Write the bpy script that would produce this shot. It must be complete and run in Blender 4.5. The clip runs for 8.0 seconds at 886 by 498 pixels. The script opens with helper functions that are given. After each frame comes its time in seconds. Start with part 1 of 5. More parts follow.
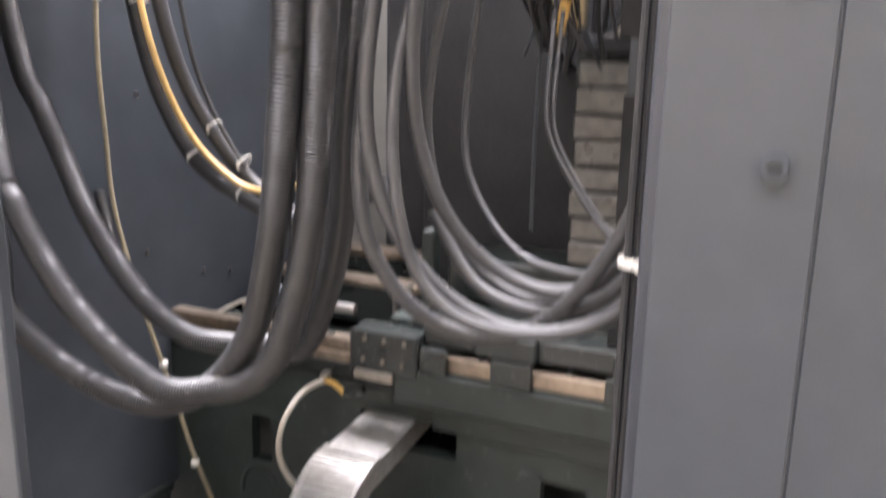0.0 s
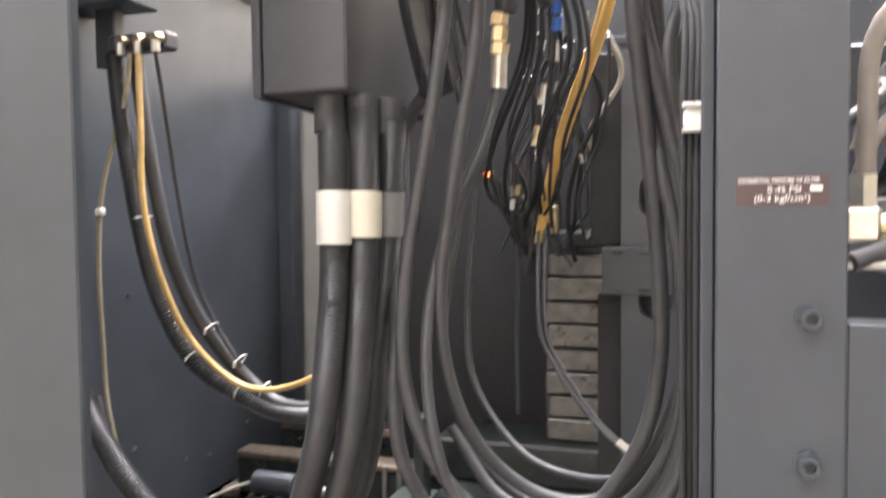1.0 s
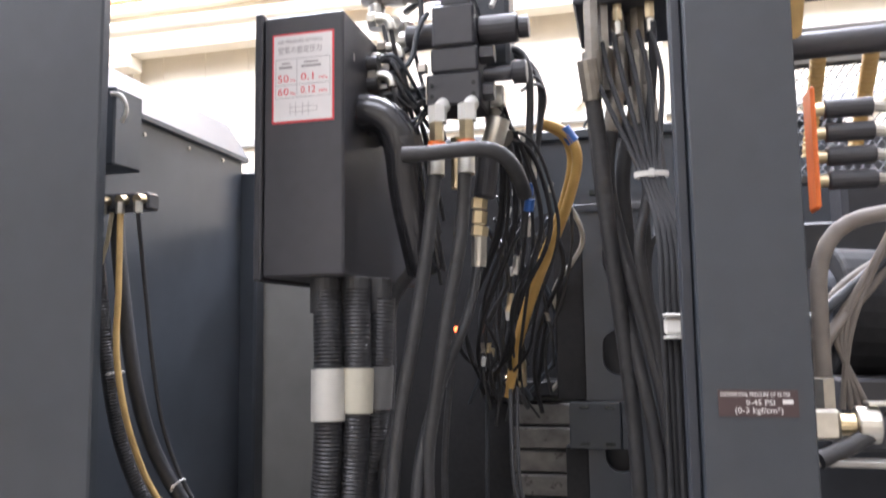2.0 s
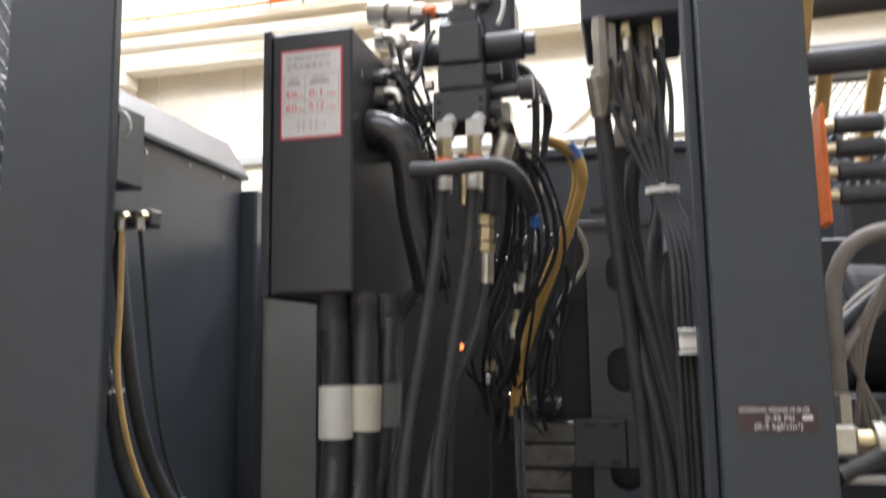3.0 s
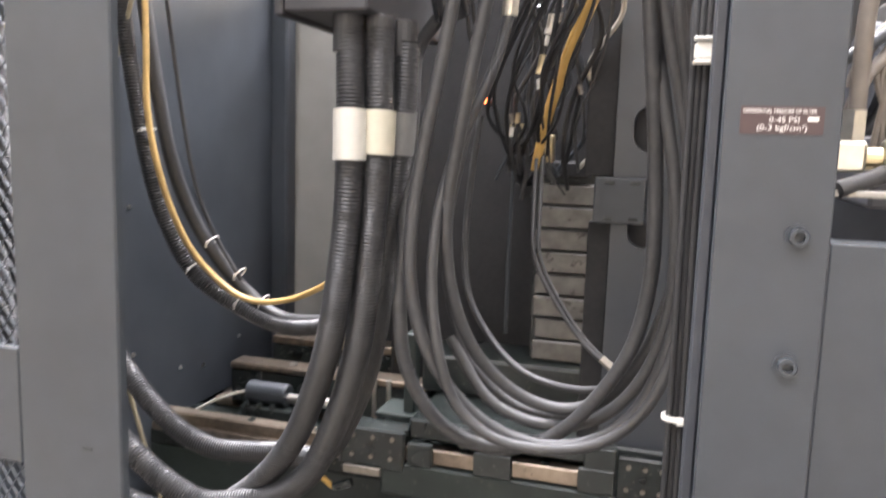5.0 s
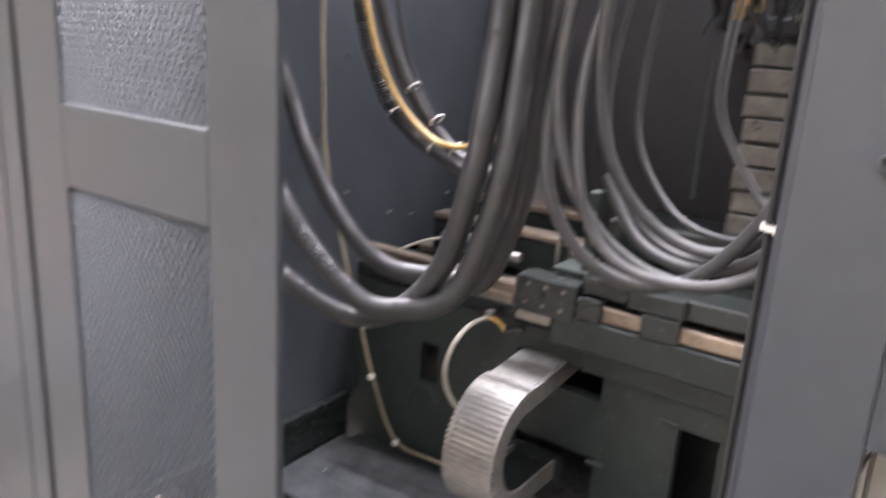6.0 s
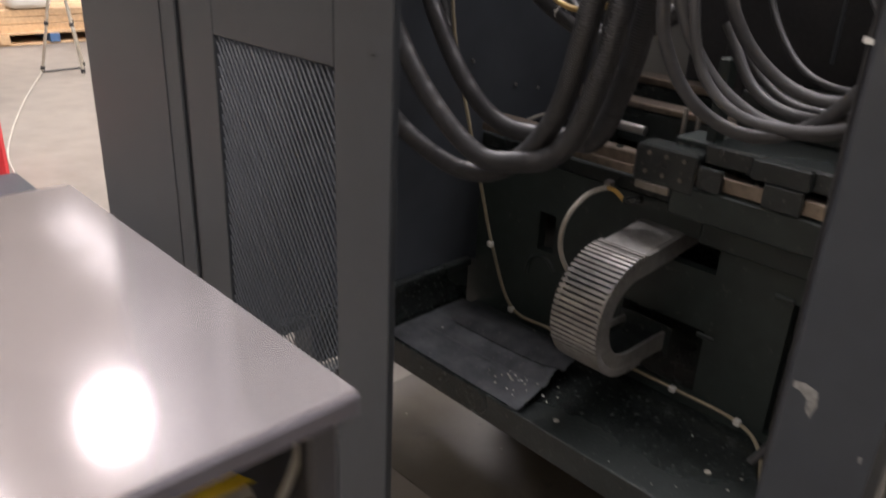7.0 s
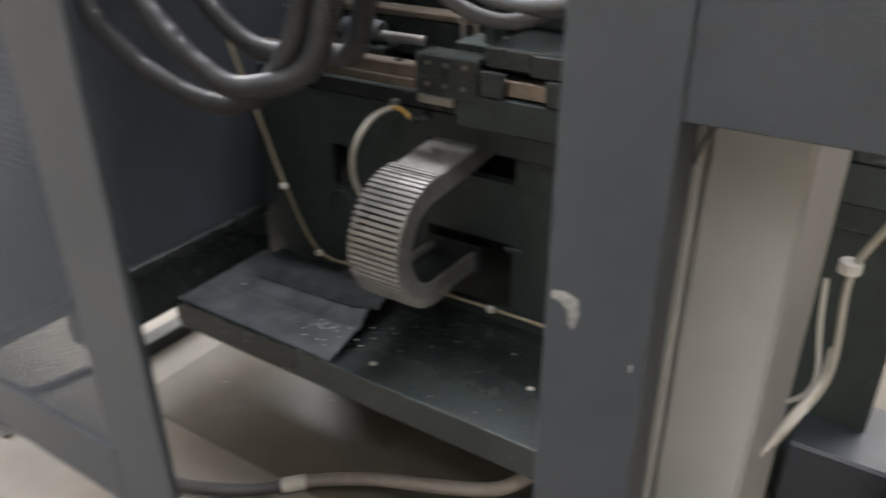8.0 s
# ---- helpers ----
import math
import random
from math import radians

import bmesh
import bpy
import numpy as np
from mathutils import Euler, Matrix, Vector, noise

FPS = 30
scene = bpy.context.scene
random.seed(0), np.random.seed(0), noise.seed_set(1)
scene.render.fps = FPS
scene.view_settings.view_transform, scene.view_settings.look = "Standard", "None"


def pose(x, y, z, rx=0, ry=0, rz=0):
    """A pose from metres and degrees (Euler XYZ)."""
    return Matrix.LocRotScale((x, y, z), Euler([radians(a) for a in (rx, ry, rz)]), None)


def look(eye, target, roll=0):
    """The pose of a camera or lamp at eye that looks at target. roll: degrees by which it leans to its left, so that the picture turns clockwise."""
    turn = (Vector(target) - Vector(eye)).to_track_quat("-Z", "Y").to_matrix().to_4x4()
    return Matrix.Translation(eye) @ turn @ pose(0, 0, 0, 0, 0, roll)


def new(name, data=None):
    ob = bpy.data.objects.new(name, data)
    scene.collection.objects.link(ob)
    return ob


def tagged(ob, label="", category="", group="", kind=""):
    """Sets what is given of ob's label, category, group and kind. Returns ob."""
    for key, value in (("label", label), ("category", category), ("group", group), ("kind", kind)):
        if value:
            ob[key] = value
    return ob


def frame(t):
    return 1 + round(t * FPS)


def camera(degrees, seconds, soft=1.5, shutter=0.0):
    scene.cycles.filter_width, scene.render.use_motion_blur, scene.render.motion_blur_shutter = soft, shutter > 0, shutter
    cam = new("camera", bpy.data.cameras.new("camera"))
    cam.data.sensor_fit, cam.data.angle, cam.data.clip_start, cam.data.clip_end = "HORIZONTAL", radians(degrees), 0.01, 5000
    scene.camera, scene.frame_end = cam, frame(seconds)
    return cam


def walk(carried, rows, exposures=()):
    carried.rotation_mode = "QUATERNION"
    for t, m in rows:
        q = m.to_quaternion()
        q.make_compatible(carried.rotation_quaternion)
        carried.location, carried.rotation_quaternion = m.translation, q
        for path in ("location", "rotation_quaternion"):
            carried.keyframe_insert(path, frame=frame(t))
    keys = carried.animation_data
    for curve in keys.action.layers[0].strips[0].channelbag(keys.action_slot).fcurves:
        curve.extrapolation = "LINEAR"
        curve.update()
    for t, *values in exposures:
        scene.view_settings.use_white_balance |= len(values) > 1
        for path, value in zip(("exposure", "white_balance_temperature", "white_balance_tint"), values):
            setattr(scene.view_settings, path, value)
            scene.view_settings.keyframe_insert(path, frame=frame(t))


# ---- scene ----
cam = camera(60.0, 8.0, 1.8, 0.6)
PATH = [
    (0, (0.047, 0.063, 1.483), (-0.744, 1.852, 1.065), 1.2),
    (0.1, (0.046, 0.063, 1.501), (-0.748, 1.863, 1.142), 1.9),
    (0.5, (0.023, 0.009, 1.574), (-0.791, 1.824, 1.365), -0.1),
    (1, (-0.036, -0.073, 1.627), (-0.663, 1.824, 1.534), -0.6),
    (1.5, (-0.07, -0.128, 1.674), (-0.562, 1.809, 1.751), -0.4),
    (1.7, (-0.071, -0.141, 1.69), (-0.559, 1.794, 1.824), -0.7),
    (2.8, (-0.093, -0.165, 1.719), (-0.545, 1.761, 2.015), -1.1),
    (3, (-0.094, -0.155, 1.704), (-0.552, 1.776, 1.956), -0.9),
    (3.5, (-0.088, -0.136, 1.665), (-0.552, 1.81, 1.683), 0.6),
    (4, (-0.081, -0.13, 1.649), (-0.565, 1.808, 1.553), 1.3),
    (4.2, (-0.077, -0.125, 1.646), (-0.57, 1.808, 1.511), 1.6),
    (5.3, (-0.029, -0.143, 1.592), (-0.695, 1.711, 1.244), 2.2),
    (5.5, (0.003, -0.139, 1.577), (-0.772, 1.657, 1.156), 2.6),
    (5.7, (0.04, -0.113, 1.563), (-0.857, 1.605, 1.067), 3.0),
    (6, (0.104, -0.118, 1.513), (-1.008, 1.455, 0.974), 3.5),
    (6.5, (0.141, -0.169, 1.481), (-1.123, 1.231, 0.816), 3.1),
    (6.9, (0.179, -0.156, 1.45), (-1.137, 1.137, 0.678), 2.7),
    (7, (0.193, -0.148, 1.447), (-1.12, 1.135, 0.654), 2.7),
    (7.5, (0.228, -0.078, 1.408), (-1.0, 1.24, 0.54), -0.4),
    (8, (0.202, 0.037, 1.374), (-0.77, 1.52, 0.45), -0.3),
]
EXPOSURES = [(0.0, 1.6, 6100, 20), (0.7, 1.5, 6150, 19), (1.2, 1.35, 6050, 16), (1.7, 0.85, 5600, 18), (2.8, -0.25, 5900, 14), (3.2, 0.3, 5650, 12), (3.6, 1.05, 5600, 12), (4.0, 1.25, 5650, 11), (5.5, 1.45, 6150, 20), (6.0, 1.35, 6000, 21), (6.6, -0.05, 6300, 21), (7.0, -0.55, 6300, 20), (7.5, -0.3, 6050, 14), (8.0, 0.38, 6000, 12)]
walk(cam, [(t, look(eye, target, roll)) for t, eye, target, roll in PATH], EXPOSURES)

# ---- light ----
world = bpy.data.worlds.new("hall_sky")
scene.world = world
world.use_nodes = True
nt = world.node_tree
sky = nt.nodes.new("ShaderNodeTexSky")
sky.sky_type, sky.sun_disc = "NISHITA", False
sky.sun_elevation, sky.sun_rotation = radians(50), radians(200)
nt.links.new(sky.outputs[0], nt.nodes["Background"].inputs[0])
nt.nodes["Background"].inputs[1].default_value = 0.1
scene.view_settings.exposure = 0.0


def area_lamp(name, place, target, sx, sy, watts, colour=(1, 0.97, 0.93)):
    data = bpy.data.lights.new(name, "AREA")
    data.shape, data.size, data.size_y, data.energy, data.color = "RECTANGLE", sx, sy, watts, colour
    ob = new(name, data)
    ob.matrix_world = look(place, target)
    return ob


# daylight through the roof's translucent strips, and an added fill lamp behind the camera
# the one at (-15, -1) is added to brighten the ceiling to the west
for lx, ly, sx, sy, w in [(-13.6, 4.3, 0.7, 1.1, 150), (-1.5, 4.5, 9, 3, 2800), (-2, -6, 9, 3, 520), (-15, -1, 9, 3, 1150), (0, 9.8, 26, 2, 3000)]:
    area_lamp("skylight_lamp", (lx, ly, 10.8), (lx, ly, 0), sx, sy, w)
area_lamp("front_fill_lamp", (-2, -13.2, 5.0), (0, 0, 1.2), 14, 3, 32, (0.95, 0.97, 1))


# ---- materials ----
def material(name, colour, rough=0.5, metal=0.0, grain=60.0, vary=0.15, bump=0.05, bump_scale=None, spots=None, spec=0.5, coat=0.0):
    """Principled surface with colour variation at two scales, rough variation and fine relief."""
    m = bpy.data.materials.new(name)
    m.use_nodes = True
    t = m.node_tree
    p = t.nodes["Principled BSDF"]
    geo = t.nodes.new("ShaderNodeTexCoord")
    big, fine = t.nodes.new("ShaderNodeTexNoise"), t.nodes.new("ShaderNodeTexNoise")
    big.inputs["Scale"].default_value, fine.inputs["Scale"].default_value = grain / 12, grain
    big.inputs["Detail"].default_value = fine.inputs["Detail"].default_value = 4
    for n in (big, fine):
        t.links.new(geo.outputs["Object"], n.inputs["Vector"])
    mix = t.nodes.new("ShaderNodeMath")
    mix.operation = "MULTIPLY_ADD"
    mix.inputs[1].default_value = 0.6
    t.links.new(fine.outputs[0], mix.inputs[0])
    t.links.new(big.outputs[0], mix.inputs[2])
    ramp = t.nodes.new("ShaderNodeValToRGB")
    c = colour
    ramp.color_ramp.elements[0].position, ramp.color_ramp.elements[1].position = 0.55, 1.05
    ramp.color_ramp.elements[0].color = [max(0, v * (1 - vary)) for v in c] + [1]
    ramp.color_ramp.elements[1].color = [min(1, v * (1 + vary)) for v in c] + [1]
    t.links.new(mix.outputs[0], ramp.inputs[0])
    out = ramp.outputs[0]
    if spots:
        sc, thr, col = spots
        vn = t.nodes.new("ShaderNodeTexNoise")
        vn.inputs["Scale"].default_value, vn.inputs["Detail"].default_value, vn.inputs["Roughness"].default_value = sc, 6, 0.65
        t.links.new(geo.outputs["Object"], vn.inputs["Vector"])
        cr = t.nodes.new("ShaderNodeMapRange")
        cr.inputs[1].default_value, cr.inputs[2].default_value = thr, thr + 0.06
        t.links.new(vn.outputs[0], cr.inputs[0])
        mc = t.nodes.new("ShaderNodeMix")
        mc.data_type = "RGBA"
        t.links.new(cr.outputs[0], mc.inputs[0])
        t.links.new(out, mc.inputs[6])
        mc.inputs[7].default_value = (*col, 1)
        out = mc.outputs[2]
    t.links.new(out, p.inputs["Base Color"])
    rr = t.nodes.new("ShaderNodeMapRange")
    rr.inputs[3].default_value, rr.inputs[4].default_value = max(0.03, rough - 0.1), min(1, rough + 0.12)
    t.links.new(big.outputs[0], rr.inputs[0])
    t.links.new(rr.outputs[0], p.inputs["Roughness"])
    p.inputs["Metallic"].default_value = metal
    p.inputs["Specular IOR Level"].default_value = spec
    p.inputs["Coat Weight"].default_value = coat
    if bump:
        b = t.nodes.new("ShaderNodeBump")
        b.inputs["Strength"].default_value, b.inputs["Distance"].default_value = bump, 0.002
        bn = t.nodes.new("ShaderNodeTexNoise")
        bn.inputs["Scale"].default_value, bn.inputs["Detail"].default_value = bump_scale or grain * 4, 3
        t.links.new(geo.outputs["Object"], bn.inputs["Vector"])
        t.links.new(bn.outputs[0], b.inputs["Height"])
        t.links.new(b.outputs[0], p.inputs["Normal"])
    return m


def glow(name, colour, power):
    m = bpy.data.materials.new(name)
    m.use_nodes = True
    p = m.node_tree.nodes["Principled BSDF"]
    p.inputs["Base Color"].default_value = (*colour, 1)
    p.inputs["Emission Color"].default_value, p.inputs["Emission Strength"].default_value = (*colour, 1), power
    return m


PAINT = material("slate_grey_satin_paint", (0.0335, 0.0395, 0.047), 0.38, 0, 40, 0.12, 0.25, 900, (18, 0.78, (0.10, 0.10, 0.10)))
PAINT_DARK = material("dark_housing_paint", (0.03, 0.034, 0.042), 0.4, 0, 30, 0.2, 0.25, 700)
WALLPAINT = material("blue_grey_inner_paint", (0.042, 0.048, 0.057), 0.34, 0, 8, 0.3, 0.18, 300, (45, 0.70, (0.11, 0.11, 0.11)))
BEIGE = material("grey_beige_paint", (0.235, 0.23, 0.215), 0.5, 0, 12, 0.12, 0.1, 400, (30, 0.72, (0.2, 0.19, 0.17)))
BOXPAINT = material("black_box_paint", (0.036, 0.036, 0.040), 0.4, 0, 60, 0.15, 0.2, 900)
RUBBER = material("black_rubber", (0.034, 0.034, 0.035), 0.5, 0, 90, 0.3, 0.2, 500, (60, 0.7, (0.05, 0.05, 0.05)))
CORR = material("black_conduit_plastic", (0.025, 0.025, 0.026), 0.39, 0, 60, 0.3, 0.05, 400, (40, 0.68, (0.04, 0.04, 0.038)))
OILY = material("oily_black_steel", (0.017, 0.021, 0.020), 0.26, 0, 25, 0.5, 0.5, 120, (80, 0.61, (0.10, 0.10, 0.09)))
BED = material("bed_green_black_paint", (0.021, 0.030, 0.027), 0.45, 0, 20, 0.35, 0.3, 200, (45, 0.62, (0.055, 0.058, 0.052)))
STEEL = material("machined_steel", (0.55, 0.53, 0.50), 0.3, 1, 80, 0.2, 0.1)
RAIL = material("oily_guide_rail_steel", (0.27, 0.225, 0.18), 0.38, 1, 50, 0.4, 0.2, None, (40, 0.62, (0.15, 0.12, 0.09)))
PIPE = material("grey_brown_hose", (0.15, 0.13, 0.11), 0.5, 0, 50, 0.25, 0.05)
FERRULE = material("dull_crimped_ferrule", (0.26, 0.24, 0.21), 0.42, 1, 80, 0.3, 0.1)
TAN = material("tan_cable_sheath", (0.27, 0.235, 0.16), 0.5, 0, 50, 0.25, 0.05)
BRASS = material("plated_brass", (0.62, 0.52, 0.33), 0.3, 1, 80, 0.2, 0.05)
ZINC = material("zinc_plated_fitting", (0.6, 0.58, 0.52), 0.34, 1, 80, 0.2, 0.1)
ALU = material("brushed_stainless_top", (0.60, 0.56, 0.56), 0.12, 0.78, 18, 0.15, 0.008, 25, (14, 0.66, (0.5, 0.46, 0.45)))
CHAIN = material("grey_steel_chain", (0.33, 0.32, 0.30), 0.36, 0.65, 50, 0.3, 0.2, None, (50, 0.66, (0.12, 0.12, 0.1)))
BELLOW = material("dull_steel_way_cover", (0.17, 0.165, 0.155), 0.45, 0.6, 35, 0.4, 0.3, None, (30, 0.6, (0.06, 0.055, 0.05)))
WHITE = material("white_plastic", (0.62, 0.61, 0.57), 0.45, 0, 60, 0.05, 0.03)
TAPE = material("clear_cream_clamp", (0.42, 0.40, 0.32), 0.35, 0, 40, 0.12, 0.1)
YELLOW = material("yellow_hose", (0.50, 0.31, 0.085), 0.4, 0, 40, 0.2, 0.05)
AMBER = material("amber_cable", (0.50, 0.34, 0.13), 0.45, 0, 40, 0.25, 0.05)
PALE = material("pale_grey_cable", (0.40, 0.38, 0.33), 0.5, 0, 50, 0.25, 0.05)
BLUE = material("blue_tape", (0.03, 0.10, 0.32), 0.4, 0, 60, 0.2, 0.05)
RED = material("red_plastic", (0.55, 0.03, 0.035), 0.4, 0, 40, 0.15, 0.05)
ORANGE = material("orange_paint", (0.75, 0.17, 0.03), 0.4, 0, 40, 0.12, 0.05)
LABEL = material("label_film", (0.62, 0.60, 0.58), 0.4, 0, 60, 0.04, 0)
LABELRED = material("label_red_ink", (0.60, 0.05, 0.06), 0.4, 0, 60, 0.05, 0)
LABELGREY = material("label_grey_ink", (0.25, 0.23, 0.23), 0.4, 0, 60, 0.05, 0)
PLACARD = material("brown_placard", (0.045, 0.026, 0.026), 0.4, 0, 60, 0.1, 0)
CONCRETE = material("sealed_concrete", (0.182, 0.163, 0.138), 0.45, 0, 6, 0.25, 0.15, 60, (9, 0.66, (0.24, 0.22, 0.20)))
CREAM = material("cream_cladding", (0.72, 0.66, 0.54), 0.6, 0, 3, 0.06, 0.05)
GREYSTEEL = material("grey_roof_steel", (0.36, 0.36, 0.34), 0.5, 0, 10, 0.1, 0.05)
CRANE = material("crane_yellow_paint", (0.70, 0.38, 0.03), 0.45, 0, 20, 0.12, 0.05)
WOOD = material("raw_pallet_wood", (0.46, 0.31, 0.17), 0.7, 0, 30, 0.3, 0.4, 150)
BLUEPAINT = material("blue_pallet_paint", (0.05, 0.11, 0.22), 0.6, 0, 30, 0.25, 0.2)
SKYLIGHT = glow("translucent_roof_sheet", (1.0, 0.98, 0.95), 3.2)
PAPER_Y = material("yellow_sheet_paper", (0.75, 0.58, 0.06), 0.6, 0, 40, 0.1, 0.2)
SHEET = material("dark_bent_sheet", (0.115, 0.122, 0.130), 0.24, 0, 14, 0.5, 0.4, 90, (70, 0.60, (0.16, 0.16, 0.16)))
LED = glow("orange_signal_light", (1.0, 0.16, 0.04), 4.0)
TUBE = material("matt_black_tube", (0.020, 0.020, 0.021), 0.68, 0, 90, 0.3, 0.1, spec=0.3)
GLOSS = material("gloss_black_plastic", (0.02, 0.02, 0.022), 0.18, 0, 40, 0.2, 0.03, spec=0.6)
ALU_EDGE = material("dull_folded_edge", (0.085, 0.08, 0.092), 0.5, 0, 30, 0.15, 0.1)
SLEEVE = material("milky_clamp_plastic", (0.45, 0.44, 0.40), 0.35, 0, 40, 0.15, 0.1)
SMOKY = material("smoky_clamp_plastic", (0.15, 0.15, 0.148), 0.4, 0, 40, 0.15, 0.1)
ROOF = material("white_roof_lining", (0.74, 0.73, 0.70), 0.6, 0, 3, 0.08, 0.05)
SCUFF = material("bare_scuffed_primer", (0.20, 0.20, 0.19), 0.6, 0, 200, 0.5, 0.3)
CONCRETE_DARK = material("dark_concrete", (0.084, 0.073, 0.056), 0.4, 0, 7, 0.35, 0.15, 60, (6, 0.6, (0.05, 0.046, 0.038)))
CHIP = material("white_chip", (0.42, 0.40, 0.34), 0.5, 0, 100, 0.2, 0.1)


# ---- building helpers ----
ORG = {}


def thing(name, place, label, category, group="", kind=""):
    ob = new(name)
    ob.empty_display_size = 0.05
    ob.location = place
    ORG[ob.name] = Vector(place)
    return tagged(ob, label, category, group, kind)


def part(name, bm, mat, parent=None, label="", smooth=False):
    me = bpy.data.meshes.new(name)
    o = ORG[parent.name] if parent else Vector((0, 0, 0))
    bmesh.ops.translate(bm, verts=bm.verts, vec=-o)
    bmesh.ops.recalc_face_normals(bm, faces=bm.faces)
    if smooth:
        for f in bm.faces:
            f.smooth = True
    bm.to_mesh(me)
    bm.free()
    me.materials.append(mat)
    if smooth:
        me.set_sharp_from_angle(angle=radians(40))
    ob = new(name, me)
    if parent:
        ob.parent = parent
        ORG[ob.name] = o
    if label:
        ob["label"] = label
    return ob


def single(name, bm, mat, label, category, group="", kind="", smooth=False):
    """A thing of one mesh, with its origin at its lowest middle."""
    xs, ys, zs = zip(*(v.co for v in bm.verts))
    o = Vector(((min(xs) + max(xs)) / 2, (min(ys) + max(ys)) / 2, min(zs)))
    bmesh.ops.translate(bm, verts=bm.verts, vec=-o)
    ob = part(name, bm, mat, None, "", smooth)
    ob.location = o
    ORG[ob.name] = o
    return tagged(ob, label, category, group, kind)


def box(x0, x1, y0, y1, z0, z1, bev=0.0, bm=None, turn=None, seg=1):
    own = bmesh.new()
    m = Matrix.Translation(((x0 + x1) / 2, (y0 + y1) / 2, (z0 + z1) / 2))
    if turn:
        m = m @ pose(0, 0, 0, *turn)
    bmesh.ops.create_cube(own, size=1, matrix=m @ Matrix.Diagonal((abs(x1 - x0), abs(y1 - y0), abs(z1 - z0), 1)))
    if bev:
        bmesh.ops.bevel(own, geom=own.edges, offset=bev, segments=seg, affect="EDGES", profile=0.5)
    if bm is None:
        return own
    return merge(bm, own)


def merge(bm, other):
    me = bpy.data.meshes.new("tmp")
    other.to_mesh(me)
    other.free()
    bm.from_mesh(me)
    bpy.data.meshes.remove(me)
    return bm


def cyl(p0, p1, r, n=16, bm=None, r2=None, bev=0.0):
    own = bmesh.new()
    p0, p1 = Vector(p0), Vector(p1)
    d = p1 - p0
    m = Matrix.Translation((p0 + p1) / 2) @ d.to_track_quat("Z", "Y").to_matrix().to_4x4()
    bmesh.ops.create_cone(own, cap_ends=True, segments=n, radius1=r, radius2=r if r2 is None else r2, depth=d.length, matrix=m)
    if bev:
        caps = [e for e in own.edges if any(len(f.verts) > 4 for f in e.link_faces)]
        bmesh.ops.bevel(own, geom=caps, offset=bev, segments=2, affect="EDGES", profile=0.5)
    return own if bm is None else merge(bm, own)


def spline(pts, step):
    """Smooth line through the points, sampled about every step metres."""
    p = [Vector(q) for q in pts]
    p = [2 * p[0] - p[1]] + p + [2 * p[-1] - p[-2]]
    out = []
    for a, b, c, d in zip(p, p[1:], p[2:], p[3:]):
        n = max(2, int((c - b).length / step))
        for k in range(n):
            u = k / n
            out.append(0.5 * (2 * b + (c - a) * u + (2 * a - 5 * b + 4 * c - d) * u * u + (3 * b - a - 3 * c + d) * u ** 3))
    out.append(p[-2])
    for _ in range(3 if len(out) > 6 else 0):
        out = [out[0]] + [(a + 2 * b + c) / 4 for a, b, c in zip(out, out[1:], out[2:])] + [out[-1]]
    return out


def tube(pts, r, n=10, step=0.012, ribs=0.0, pitch=0.008, bm=None, raw=False):
    """Hose swept along a smooth line; ribs: height of the corrugation, pitch apart."""
    own = bmesh.new() if bm is None else bm
    line = spline(pts, pitch / 4 if ribs else step) if not raw else [Vector(q) for q in pts]
    d = (line[1] - line[0]).normalized()
    side = d.orthogonal().normalized()
    rings, run = [], 0.0
    for k, c in enumerate(line):
        e = (line[min(k + 1, len(line) - 1)] - line[max(k - 1, 0)]).normalized()
        side = (side - e * side.dot(e)).normalized()
        up = e.cross(side)
        if k:
            run += (c - line[k - 1]).length
        rad = r - (ribs * (0.5 - 0.5 * math.cos(2 * math.pi * run / pitch)) if ribs else 0)
        rings.append([own.verts.new(c + rad * (math.cos(a) * side + math.sin(a) * up)) for a in (2 * math.pi * j / n for j in range(n))])
    for a, b in zip(rings, rings[1:]):
        for j in range(n):
            own.faces.new((a[j], a[(j + 1) % n], b[(j + 1) % n], b[j]))
    own.faces.new(rings[0][::-1])
    own.faces.new(rings[-1])
    return own


def hose(name, pts, r, mat, label, category="hose", group="", ribs=0.0, pitch=0.008, n=10):
    return single(name, tube(pts, r, n, ribs=ribs, pitch=pitch), mat, label, category, group, smooth=True)


def hexnut(p0, p1, r, bm=None):
    return cyl(p0, p1, r, 6, bm, bev=0.0)


def letters(text, size, place, mat, parent, name="lettering", turn=(90, 0, 0), wide=None):
    """Raised lettering in the built-in font, turned into a mesh."""
    cu = bpy.data.curves.new(name, "FONT")
    cu.body, cu.size, cu.extrude, cu.align_x, cu.resolution_u = text, size, 0.0002, "CENTER", 2
    tmp = bpy.data.objects.new("tmp", cu)
    me = bpy.data.meshes.new_from_object(tmp)
    bpy.data.objects.remove(tmp)
    bm = bmesh.new()
    bm.from_mesh(me)
    bpy.data.meshes.remove(me)
    if wide:
        xs = [v.co.x for v in bm.verts]
        bmesh.ops.scale(bm, verts=bm.verts, vec=(wide / (max(xs) - min(xs)), 1, 1))
    bmesh.ops.transform(bm, verts=bm.verts, matrix=pose(*place, *turn))
    return part(name, bm, mat, parent)


FRONT = 0.531

